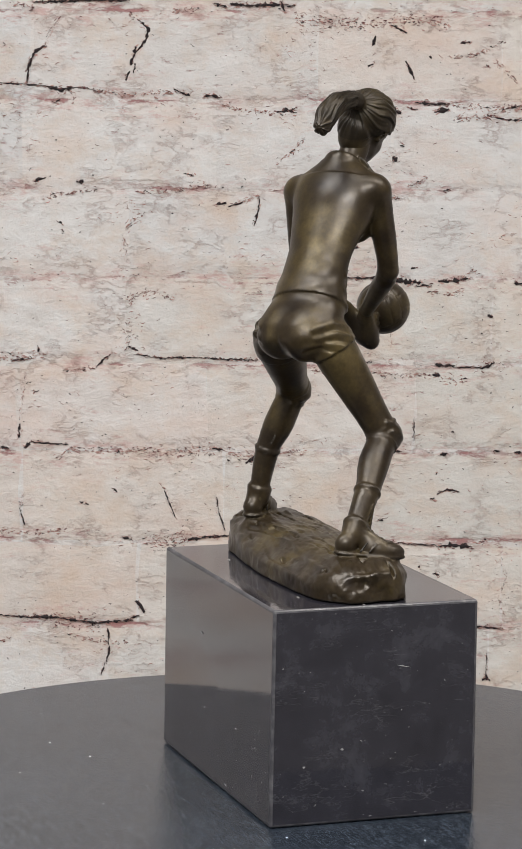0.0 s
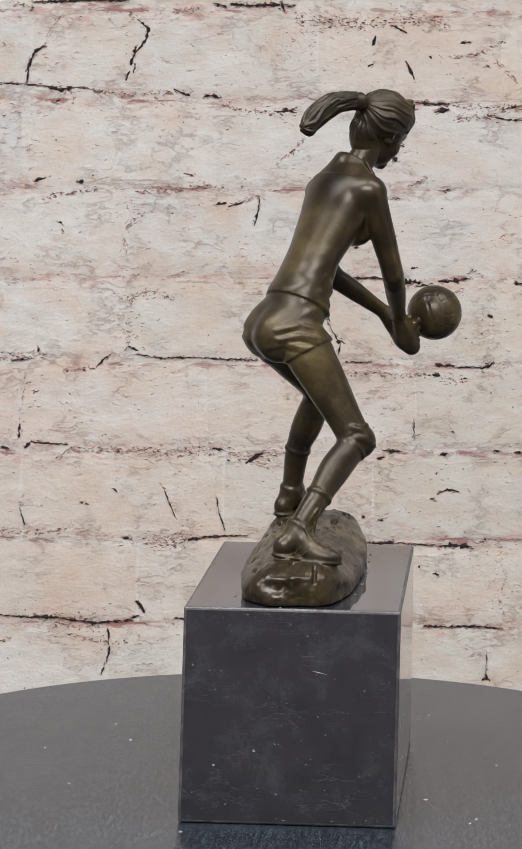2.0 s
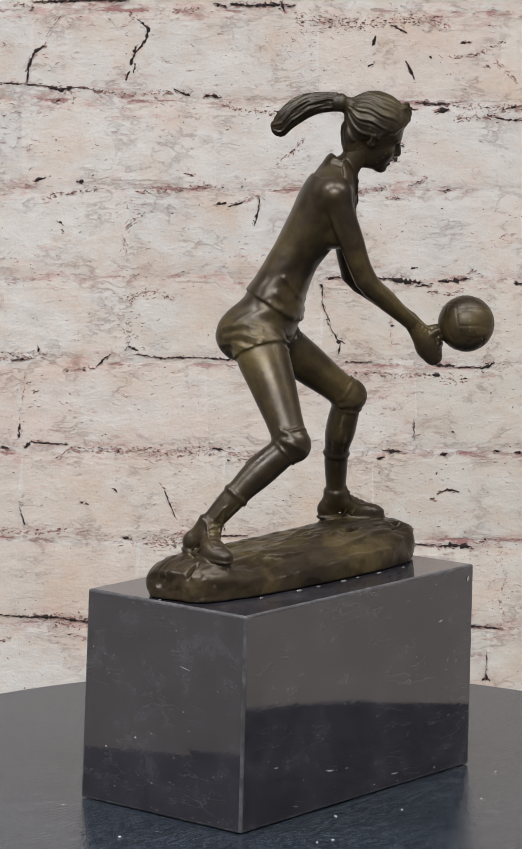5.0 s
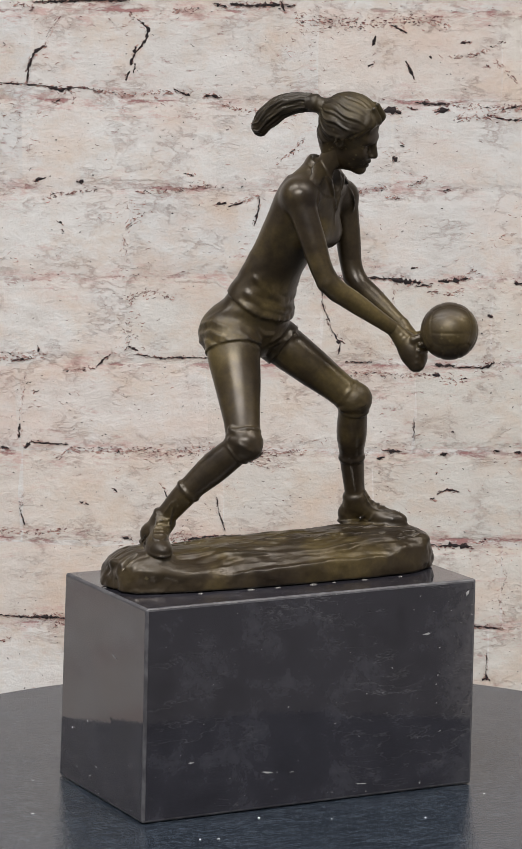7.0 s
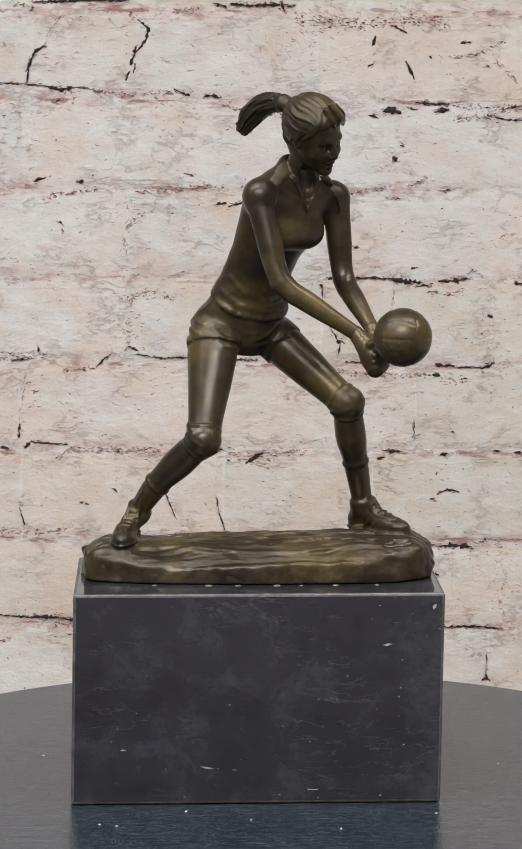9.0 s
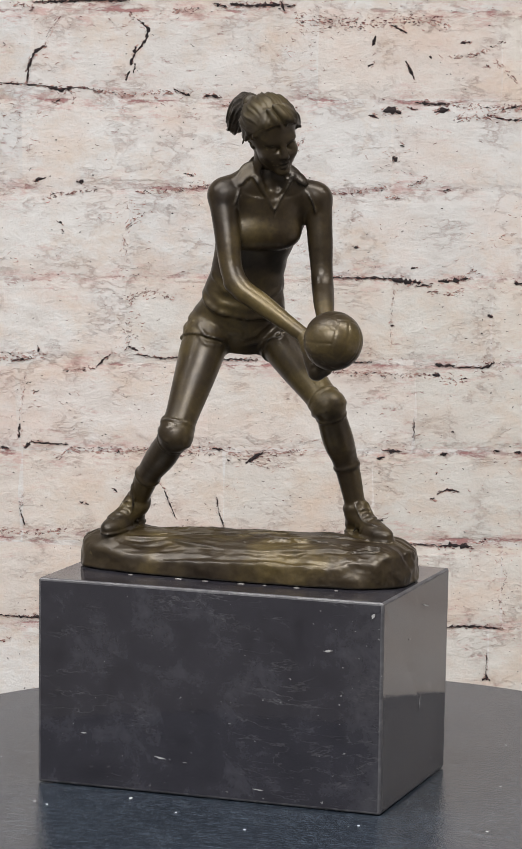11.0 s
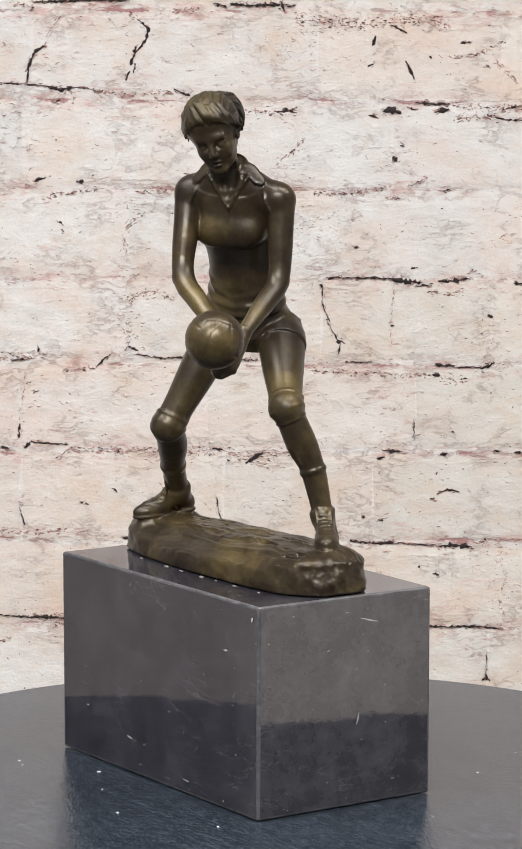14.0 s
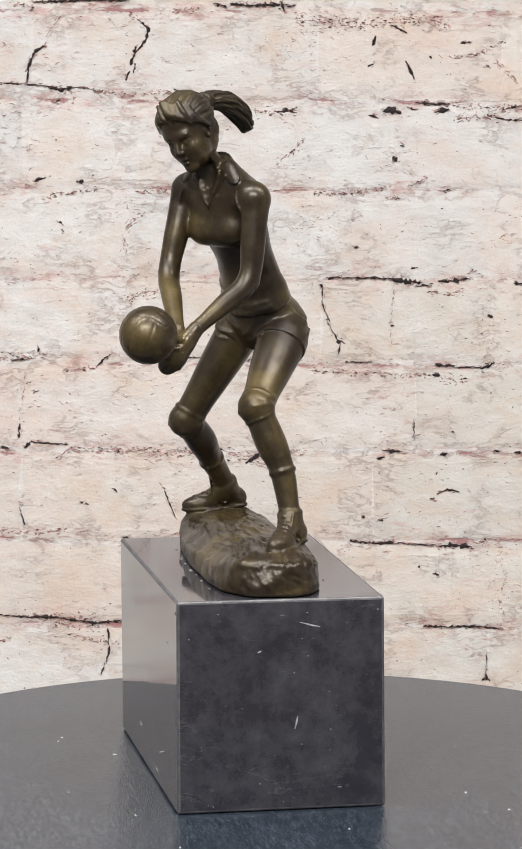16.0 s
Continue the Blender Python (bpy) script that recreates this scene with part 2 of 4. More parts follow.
# ---- the room ----
slab("floor", -1.8, -3.4, FLOOR - 0.1, 1.8, WALL_Y + 0.1, FLOOR, FLOORING, "plain dark floor of the room", "floor")
slab("ceiling", -1.8, -3.4, CEIL, 1.8, WALL_Y + 0.1, CEIL + 0.1, PLASTER, "plain dark grey ceiling of the room", "ceiling")
for name, x0, x1 in (("wall_west", -1.9, -1.8), ("wall_east", 1.8, 1.9)):
    south = -0.78 if x0 < 0 else -1.1
    slab(name, x0, -3.4, FLOOR, x1, south, CEIL, PLASTER, "plain grey side wall of the room", "wall")
    slab(name + "_upper", x0, south, -0.02, x1, WALL_Y + 0.1, CEIL, PLASTER, "plain grey side wall beside the brick wall", "wall")
    # unseen pale panel added for the polished plinth to mirror, darker on the west
    slab(name + "_reflector", x0, south, FLOOR, x1, WALL_Y + 0.1, -0.02, REFLECTOR_GREY if x0 < 0 else REFLECTOR_WHITE, "added unseen pale lower side wall that the plinth reflects", "wall")
slab("wall_south", -1.8, -3.5, FLOOR, 1.8, -3.4, CEIL, PLASTER, "plain dark grey wall behind the camera", "wall")
wall = slab("wall_north", -1.8, WALL_Y, FLOOR, 1.8, WALL_Y + 0.1, CEIL, JOINT, "limewashed brick wall with cracks and rose stains behind the statue", "wall")


def table():
    top = tagged(new("table"), "narrow dark stand that carries the turntable", "table")
    top.location = (0, 0, FLOOR)
    t = -0.034 - FLOOR
    part("tabletop", box(bmesh.new(), -0.13, -0.13, t - 0.03, 0.13, 0.13, t, 0.003), TABLE_WOOD, top)
    for sx in (-1, 1):
        for sy in (-1, 1):
            part("leg", box(bmesh.new(), sx * 0.10 - 0.02, sy * 0.10 - 0.02, 0, sx * 0.10 + 0.02, sy * 0.10 + 0.02, t - 0.03, 0.002), TABLE_WOOD, top)


table()


# ---- the turntable, the plinth and the statue turn together about one upright axis ----
def turned(prof, n=192):
    """A round body from its profile of radius and height."""
    bm = bmesh.new()
    rings = []
    for r, z in prof:
        rings.append([bm.verts.new((r * math.cos(2 * math.pi * i / n), r * math.sin(2 * math.pi * i / n), z)) for i in range(n)] if r else [bm.verts.new((0, 0, z))])
    for a, c in zip(rings, rings[1:]):
        for i in range(n):
            j = (i + 1) % n
            bm.faces.new(list(dict.fromkeys([a[i % len(a)], a[j % len(a)], c[j % len(c)], c[i % len(c)]])))
    bmesh.ops.recalc_face_normals(bm, faces=bm.faces)
    for f in bm.faces:
        f.smooth = abs(f.normal.z) < 0.99
    return bm


def turntable():
    top = tagged(new("turntable"), "round satin black turntable disk with fine scratches and dust", "turntable")
    plate = part("plate", turned([(0.0, 0.0), (0.1945, 0.0), (0.1962, -0.0006), (0.197, -0.0022), (0.197, -0.0095), (0.1955, -0.011), (0.0, -0.011)]), DISK, top)
    part("base", turned([(0.0, -0.0108), (0.088, -0.0108), (0.09, -0.013), (0.09, -0.034), (0.0, -0.034)], 96), TABLE_WOOD, top)
    rng = random.Random(8)
    for x, y, r in DUST:
        bm = bmesh.new()
        bmesh.ops.create_icosphere(bm, subdivisions=1, radius=1.0)
        a = rng.uniform(0, 3.1)
        for vtx in bm.verts:
            u, w = vtx.co.x * r * rng.uniform(1.0, 1.8), vtx.co.y * r * 0.7
            vtx.co = Vector(((x + u * math.cos(a) - w * math.sin(a)) * 0.001, (y + u * math.sin(a) + w * math.cos(a)) * 0.001, vtx.co.z * r * 0.0003 + 0.0001))
        part("dust_speck", bm, DUST_WHITE, plate, "pale speck of dust")
    return top


PX, PY = -0.0109, -0.0115      # the plinth's centre off the axis
PL, PW, PH = 0.150, 0.0853, 0.0871


def plinth():
    bm = bmesh.new()
    box(bm, PX - PL / 2, PY - PW / 2, 0.0003, PX + PL / 2, PY + PW / 2, PH)
    for vtx in bm.verts:
        # the block is sawn a little out of square
        key = (vtx.co.x > PX, vtx.co.y > PY, vtx.co.z > PH / 2)
        dx, dy = {(0, 0, 1): (0.1, -1.0), (0, 0, 0): (-1.2, 0.2), (1, 0, 1): (0.2, 0.1), (1, 0, 0): (-0.7, 0.7),
                  (1, 1, 1): (1.3, -0.9), (1, 1, 0): (-0.5, 0.8), (0, 1, 1): (1.5, -0.6), (0, 1, 0): (-0.9, 1.6)}[key]
        vtx.co.x += dx * 0.001
        vtx.co.y += dy * 0.001
    r = bmesh.ops.bevel(bm, geom=list(bm.edges), offset=0.0012, segments=3, affect="EDGES", profile=0.55)
    small = set(r["faces"])
    bmesh.ops.recalc_face_normals(bm, faces=bm.faces)
    for f in bm.faces:
        f.material_index = 1 if f in small and f.calc_area() < 0.0005 else 0
    ob = new("marble_plinth", mesh_of(bm, "marble_plinth", MARBLE, MARBLE_EDGE))
    tagged(ob, "polished black marble block plinth with white veins and worn edges", "plinth")
    # beads of glue along the bronze's foot
    rng = random.Random(11)
    for x, y, r in ((-42, -23.6, 0.9), (-20, -25.0, 1.2), (-8, -25.4, 0.8), (8, -25.6, 1.3), (18, -25.0, 0.7), (32, -25.2, 1.0), (49, -24.8, 0.9), (-72, 4, 0.8), (-50, 24, 1.0), (38, 25, 0.9)):
        bm = bmesh.new()
        bmesh.ops.create_icosphere(bm, subdivisions=2, radius=1.0)
        a = rng.uniform(0.8, 1.9)
        for vtx in bm.verts:
            vtx.co = Vector((PX + (x + vtx.co.x * r * a) * 0.001, PY + (y + vtx.co.y * r * 0.7) * 0.001, PH + vtx.co.z * r * 0.0004))
        for f in bm.faces:
            f.smooth = True
        part("glue_bead", bm, GLUE, ob, "clear hardened bead of glue")
    # pale chips and scratches in the polish: across, up and slant on the long front and on the end
    for face, u, w, ln, th, deg in (("front", 5.7, 51, 1.0, 1.0, 0), ("front", 71, 81.5, 2.7, 1.8, 60), ("front", -21, 15.5, 5.5, 0.8, -8), ("front", 52, 66, 4.5, 0.9, 5), ("front", -48, 66, 4.0, 0.7, 0),
                                    ("front", -25, 54, 4.2, 1.0, 10), ("front", 22, 6, 5.0, 0.7, -4), ("front", 4, 29, 4.0, 0.7, 3), ("front", -55, 23, 3.0, 0.5, 0),
                                    ("end", 6.3, 36.5, 5.6, 0.9, 80), ("end", 11.5, 76.5, 11.0, 0.8, -14), ("end", 6.0, 35, 3.0, 0.5, 60), ("end", -9.0, 66, 2.5, 0.5, 20), ("end", 25, 60, 2.4, 0.5, 0),
                                    ("back", 20, 60, 4.0, 0.7, 10), ("back", -30, 30, 3.0, 0.6, 0), ("start", 14, 30, 1.4, 1.2, 0), ("start", -12, 62, 6.0, 0.5, 12), ("start", 30, 24, 1.3, 1.0, 0)):
        bm = bmesh.new()
        c, s = math.cos(radians(deg)), math.sin(radians(deg))
        n = 6
        loop = []
        for i in range(2 * n):
            t = -1 + 2 * (i % n) / (n - 1)
            t = t if i < n else -t
            h = th * 0.5 * (1.05 - abs(t)) * rng.uniform(0.5, 1.4) * (-1 if i < n else 1)
            a, k = u + (t * ln * 0.5) * c - h * s, w + (t * ln * 0.5) * s + h * c
            q = k / 87.1
            co = {"front": (a, -42.25 - 0.75 * q - 0.12 + (1 - q) * 0.1 + a * 0.004, k), "end": (74.4 + 1.35 * q + 0.15, a, k), "back": (a, 43.8 - 1.5 * q + 0.12, k), "start": (-76.0 + 1.8 * q - 0.2, a, k)}[face]
            loop.append(bm.verts.new((PX + co[0] * 0.001, PY + co[1] * 0.001, co[2] * 0.001)))
        bm.faces.new(loop)
        part("scratch", bm, SCRATCH, ob, "pale chip in the polish")
    return ob


# specks of dust on the disk: across, along, half size in millimetres
DUST = ((-75.3, -83.0, 0.6), (-68.5, -85.4, 0.6), (-40.6, -64.2, 0.8), (48.2, 69.5, 0.7), (77.1, 80.1, 0.6), (20, -92, 0.5), (-15, -78, 0.4), (60, -70, 0.5), (-100, 30, 0.5), (95, 10, 0.4), (-30, 85, 0.5), (30, 105, 0.4), (-120, -20, 0.5), (110, -60, 0.5))


# ---- the bronze: solids blended in a distance field (millimetres over the plinth's top), then meshed ----
class Field:
    def __init__(self, lo, hi, step):
        self.lo, self.step = np.array(lo, float), step
        self.n = np.ceil((np.array(hi, float) - self.lo) / step).astype(int) + 1
        self.axes = [(self.lo[i] + step * np.arange(self.n[i])).astype(np.float32) for i in range(3)]
        self.d = np.full(self.n, 30.0, np.float32)

    def put(self, fn, lo, hi, k=0.0, op="add"):
        pad = max(k, 2.0) + 1.5
        s = []
        for i in range(3):
            a = int(np.searchsorted(self.axes[i], lo[i] - pad))
            z = int(np.searchsorted(self.axes[i], hi[i] + pad))
            if z - a < 2:
                return
            s.append(slice(a, z))
        s = tuple(s)
        x, y, z = self.axes[0][s[0]][:, None, None], self.axes[1][s[1]][None, :, None], self.axes[2][s[2]][None, None, :]
        b, a = fn(x, y, z), self.d[s]
        if op == "cut":
            h = np.maximum(k - np.abs(-b - a), 0) / max(k, 1e-6)
            self.d[s] = np.maximum(a, -b) + h * h * k * 0.25
        elif op == "warp":
            self.d[s] = a + b
        else:
            h = np.maximum(k - np.abs(a - b), 0) / max(k, 1e-6)
            self.d[s] = np.minimum(a, b) - h * h * k * 0.25

    # solids
    def limb(self, pts, radii, k=1.5, op="add"):
        """A smooth chain of tapered round bars."""
        P, R = np.array(pts, float), np.array(radii, float)
        if len(P) > 2:
            full = np.concatenate([[2 * P[0] - P[1]], P, [2 * P[-1] - P[-2]]])
            out, rad = [P[0]], [R[0]]
            for j in range(len(P) - 1):
                p0, p1, p2, p3 = full[j:j + 4]
                for t in (0.25, 0.5, 0.75, 1.0):
                    out.append(0.5 * (2 * p1 + (p2 - p0) * t + (2 * p0 - 5 * p1 + 4 * p2 - p3) * t * t + (3 * p1 - p0 - 3 * p2 + p3) * t ** 3))
                    rad.append(R[j] + (R[j + 1] - R[j]) * t * t * (3 - 2 * t))
            P, R = np.array(out), np.array(rad)

        def fn(x, y, z):
            best = None
            for p, q, r, e in zip(P, P[1:], R, R[1:]):
                ax = q - p
                dx, dy, dz = x - p[0], y - p[1], z - p[2]
                c = np.clip((dx * ax[0] + dy * ax[1] + dz * ax[2]) / max(float(ax @ ax), 1e-6), 0, 1)
                d = np.sqrt((dx - c * ax[0]) ** 2 + (dy - c * ax[1]) ** 2 + (dz - c * ax[2]) ** 2) - (r + (e - r) * c)
                best = d if best is None else np.minimum(best, d)
            return best
        m = float(R.max())
        self.put(fn, P.min(0) - m, P.max(0) + m, k, op)

    def egg(self, c, r, axes=None, k=1.5, op="add", grow=None):
        """An ellipsoid with radii r along the three axes."""
        c, r = np.array(c, float), np.array(r, float)
        m = np.eye(3) if axes is None else np.array(axes, float)

        def fn(x, y, z):
            dx, dy, dz = x - c[0], y - c[1], z - c[2]
            k0 = k1 = 0
            for i in range(3):
                u = (dx * m[i][0] + dy * m[i][1] + dz * m[i][2]) / r[i]
                k0, k1 = k0 + u * u, k1 + (u / r[i]) ** 2
            k0, k1 = np.sqrt(k0), np.sqrt(k1) + 1e-6
            d = k0 * (k0 - 1) / k1
            return d if grow is None else grow(d, x, y, z)
        e = float(r.max())
        self.put(fn, c - e, c + e, k, op)

    def ring(self, c, axis, big, small, k=0.4, flat=1.0):
        c, a = np.array(c, float), np.array(axis, float)
        a = a / np.linalg.norm(a)

        def fn(x, y, z):
            dx, dy, dz = x - c[0], y - c[1], z - c[2]
            h = dx * a[0] + dy * a[1] + dz * a[2]
            rr = np.sqrt(np.maximum(dx * dx + dy * dy + dz * dz - h * h, 0))
            return np.sqrt((rr - big) ** 2 + (h / flat) ** 2) - small
        self.put(fn, c - big - small, c + big + small, k)

    def loft(self, p, q, rows, twist, k=1.5, grow=0.0, since=-9.0, until=9.0):
        """A bar of oval section from p to q; rows: part of the way, half width, half depth, forward shift. twist: heading at both ends."""
        p, q = np.array(p, float), np.array(q, float)
        ax = q - p
        ln = float(np.linalg.norm(ax))
        ax = ax / ln
        S, W, D, O = np.array(rows, float).T
        fine = np.linspace(S[0], S[-1], 160)
        win = np.hanning(25)
        win = win / win.sum()
        W, D, O = (np.convolve(np.pad(np.interp(fine, S, c), 12, mode="edge"), win, "valid") for c in (W, D, O))
        S = fine
        f0 = np.array([math.cos(radians(twist[0])), math.sin(radians(twist[0])), 0])
        f0 = f0 - ax * (f0 @ ax)
        f0 = f0 / np.linalg.norm(f0)
        l0 = np.cross(ax, f0)
        dt = radians(twist[1] - twist[0])

        def fn(x, y, z):
            dx, dy, dz = x - p[0], y - p[1], z - p[2]
            s = (dx * ax[0] + dy * ax[1] + dz * ax[2]) / ln
            c = np.clip(s, S[0], S[-1])
            f = dx * f0[0] + dy * f0[1] + dz * f0[2]
            w = dx * l0[0] + dy * l0[1] + dz * l0[2]
            a = dt * c
            f, w = f * np.cos(a) + w * np.sin(a), w * np.cos(a) - f * np.sin(a)
            rx, ry, of = np.interp(c, S, W) + grow, np.interp(c, S, D) + grow, np.interp(c, S, O)
            e = np.sqrt((w / rx) ** 2 + ((f - of) / ry) ** 2)
            d = (e - 1) * np.minimum(rx, ry)
            over = np.maximum(np.maximum(S[0] - s, s - S[-1]), 0) * ln
            d = np.where(over > 0, np.sqrt(np.maximum(d, 0) ** 2 + over ** 2), d)
            d = np.maximum(d, (since - s) * ln)
            return np.maximum(d, (s - until) * ln).astype(np.float32)
        m = float(max(W.max(), D.max())) + 3
        self.put(fn, np.minimum(p, q) - m, np.maximum(p, q) + m, k)

    def skin(self, p, way, sink=0.0):
        """The first place on the surface from far out at p + 30 way, looking back along way."""
        p, way = np.array(p, float), np.array(way, float)
        way = way / np.linalg.norm(way)
        for i in range(240):
            q = p + way * (30 - 0.25 * i)
            n = np.round((q - self.lo) / self.step).astype(int)
            if (n >= 0).all() and (n < self.n).all() and self.d[tuple(n)] < 0.1:
                return q - way * sink
        return p

    def seam(self, pts, way, radii, k=0.5, sink=0.0, op="add"):
        """A bead or groove laid on the surface through the given places."""
        fine, rad = [], []
        for j, (a, b) in enumerate(zip(pts, pts[1:])):
            for t in np.linspace(0, 1, 4)[(1 if j else 0):]:
                fine.append(self.skin(between(a, b, t), way, sink))
                rad.append(radii[j] + (radii[j + 1] - radii[j]) * t)
        self.limb(fine, rad, k, op=op)

    def mesh(self):
        """Vertices and quads of the zero level (surface nets)."""
        d = self.d
        neg = d < 0
        nx, ny, nz = d.shape
        cnt = np.zeros((nx - 1, ny - 1, nz - 1), np.int8)
        corners = [(i, j, k) for i in (0, 1) for j in (0, 1) for k in (0, 1)]
        for i, j, k in corners:
            cnt += neg[i:nx - 1 + i, j:ny - 1 + j, k:nz - 1 + k]
        cell = np.argwhere((cnt > 0) & (cnt < 8))
        idx = np.full(cnt.shape, -1, np.int32)
        idx[tuple(cell.T)] = np.arange(len(cell))
        vals = {c: d[cell[:, 0] + c[0], cell[:, 1] + c[1], cell[:, 2] + c[2]] for c in corners}
        acc, num = np.zeros((len(cell), 3)), np.zeros(len(cell))
        for a in corners:
            for ax in range(3):
                if a[ax]:
                    continue
                b = tuple(1 if i == ax else a[i] for i in range(3))
                va, vb = vals[a], vals[b]
                hit = (va < 0) != (vb < 0)
                t = np.where(hit, va / np.where(hit, va - vb, 1), 0)
                p = np.array(a, float)[None].repeat(len(cell), 0)
                p[:, ax] = t
                acc[hit] += p[hit]
                num[hit] += 1
        verts = self.lo + self.step * (cell + acc / num[:, None])
        quads = []
        for ax in range(3):
            u, w = [(1, 2), (2, 0), (0, 1)][ax]
            e = np.argwhere(np.take(neg, range(d.shape[ax] - 1), ax) != np.take(neg, range(1, d.shape[ax]), ax))
            e = e[(e[:, u] > 0) & (e[:, w] > 0) & (e[:, u] < d.shape[u] - 1) & (e[:, w] < d.shape[w] - 1)]
            du, dw = np.eye(3, dtype=int)[u], np.eye(3, dtype=int)[w]
            q = np.stack([idx[tuple((e - o).T)] for o in (0 * du, du, du + dw, dw)], 1)
            inside = neg[tuple(e.T)]
            q[~inside] = q[~inside][:, ::-1]
            quads.append(q[:, ::-1])
        return verts, np.concatenate(quads)


def crumble(seed, octaves=4):
    """Fractal noise on a plane from a random lattice, about 0 to 1."""
    lat = np.random.default_rng(seed).random((64, 64))

    def fn(x, y):
        out, amp, tot = 0.0, 1.0, 0.0
        for _ in range(octaves):
            i, j = np.floor(x).astype(int), np.floor(y).astype(int)
            u, v = x - i, y - j
            u, v = u * u * (3 - 2 * u), v * v * (3 - 2 * v)
            a, b, c, d = lat[i % 64, j % 64], lat[(i + 1) % 64, j % 64], lat[i % 64, (j + 1) % 64], lat[(i + 1) % 64, (j + 1) % 64]
            out = out + amp * ((a * (1 - u) + b * u) * (1 - v) + (c * (1 - u) + d * u) * v)
            tot, amp, x, y = tot + amp, amp * 0.55, x * 2.1 + 7.3, y * 2.1 + 3.1
        return out / tot
    return fn


def ripple(seed, count, fx, fy, fz):
    """A sum of slanting waves: uneven relief between about -1 and 1."""
    rng = np.random.default_rng(seed)
    kx, ky, kz = (rng.normal(0, f, count) for f in (fx, fy, fz))
    ph, am = rng.uniform(0, 6.28, count), rng.uniform(0.5, 1.0, count)
    am = am / am.sum() * 1.6

    def fn(x, y, z):
        return sum(a * np.sin(p + i * x + j * y + k * z) for a, p, i, j, k in zip(am, ph, kx, ky, kz))
    return fn


LEFT = np.array([0.81, 0.587, 0.0])        # her left, at the shoulders
FRONT = np.array([0.587, -0.81, 0.0])
PLEFT, PFRONT = np.array([0.91, 0.41, 0.0]), np.array([0.41, -0.91, 0.0])     # at the hips
TORSO_A, TORSO_B = (-8.0, 8.5, 99.0), (16.0, -17.5, 166.0)
TORSO = [(-0.05, 15, 10.5, -1.0), (0.0, 17.5, 12.0, -0.5), (0.10, 18.3, 12.6, -0.5), (0.20, 17.0, 12.2, -0.5), (0.34, 14.4, 10.0, -1.5),
         (0.50, 14.2, 9.0, -1.8), (0.64, 16.4, 10.2, -1.0), (0.72, 18.0, 11.6, 0.2), (0.80, 19.0, 11.6, -0.6), (0.90, 18.6, 10.2, -1.6), (0.97, 14.0, 8.6, -2.0), (1.02, 8.0, 7.0, -1.0)]
TWIST = (-66, -52)
R_HIP, R_THIGH, R_KNEE = (-16.4, 2.8, 104.0), (-19.4, -4.0, 94.0), (-22.3, -22.6, 59.5)
L_HIP, L_THIGH, L_KNEE = (3.5, 12.0, 102.0), (13.8, 10.2, 93.0), (37.6, -3.6, 72.0)
R_CALF, R_SOCK, R_ANKLE = (-31.0, -15.0, 50.0), (-40.5, -8.6, 39.5), (-48.4, -0.6, 27.0)
L_CALF, L_SOCK, L_ANKLE = (39.8, 2.0, 58.0), (42.3, 6.4, 46.3), (45.6, 9.2, 28.0)
R_SHOULDER, R_ELBOW, R_WRIST = (-0.2, -26.6, 158.5), (7.9, -35.4, 124.4), (38.5, -36.4, 104.5)
L_SHOULDER, L_ELBOW, L_WRIST = (32.3, -3.2, 156.5), (35.4, -6.0, 123.4), (45.6, -29.8, 105.6)
BALL, BALL_R = (56.0, -50.9, 104.5), 11.7


def between(a, b, t):
    return tuple(np.array(a) + (np.array(b) - np.array(a)) * t)


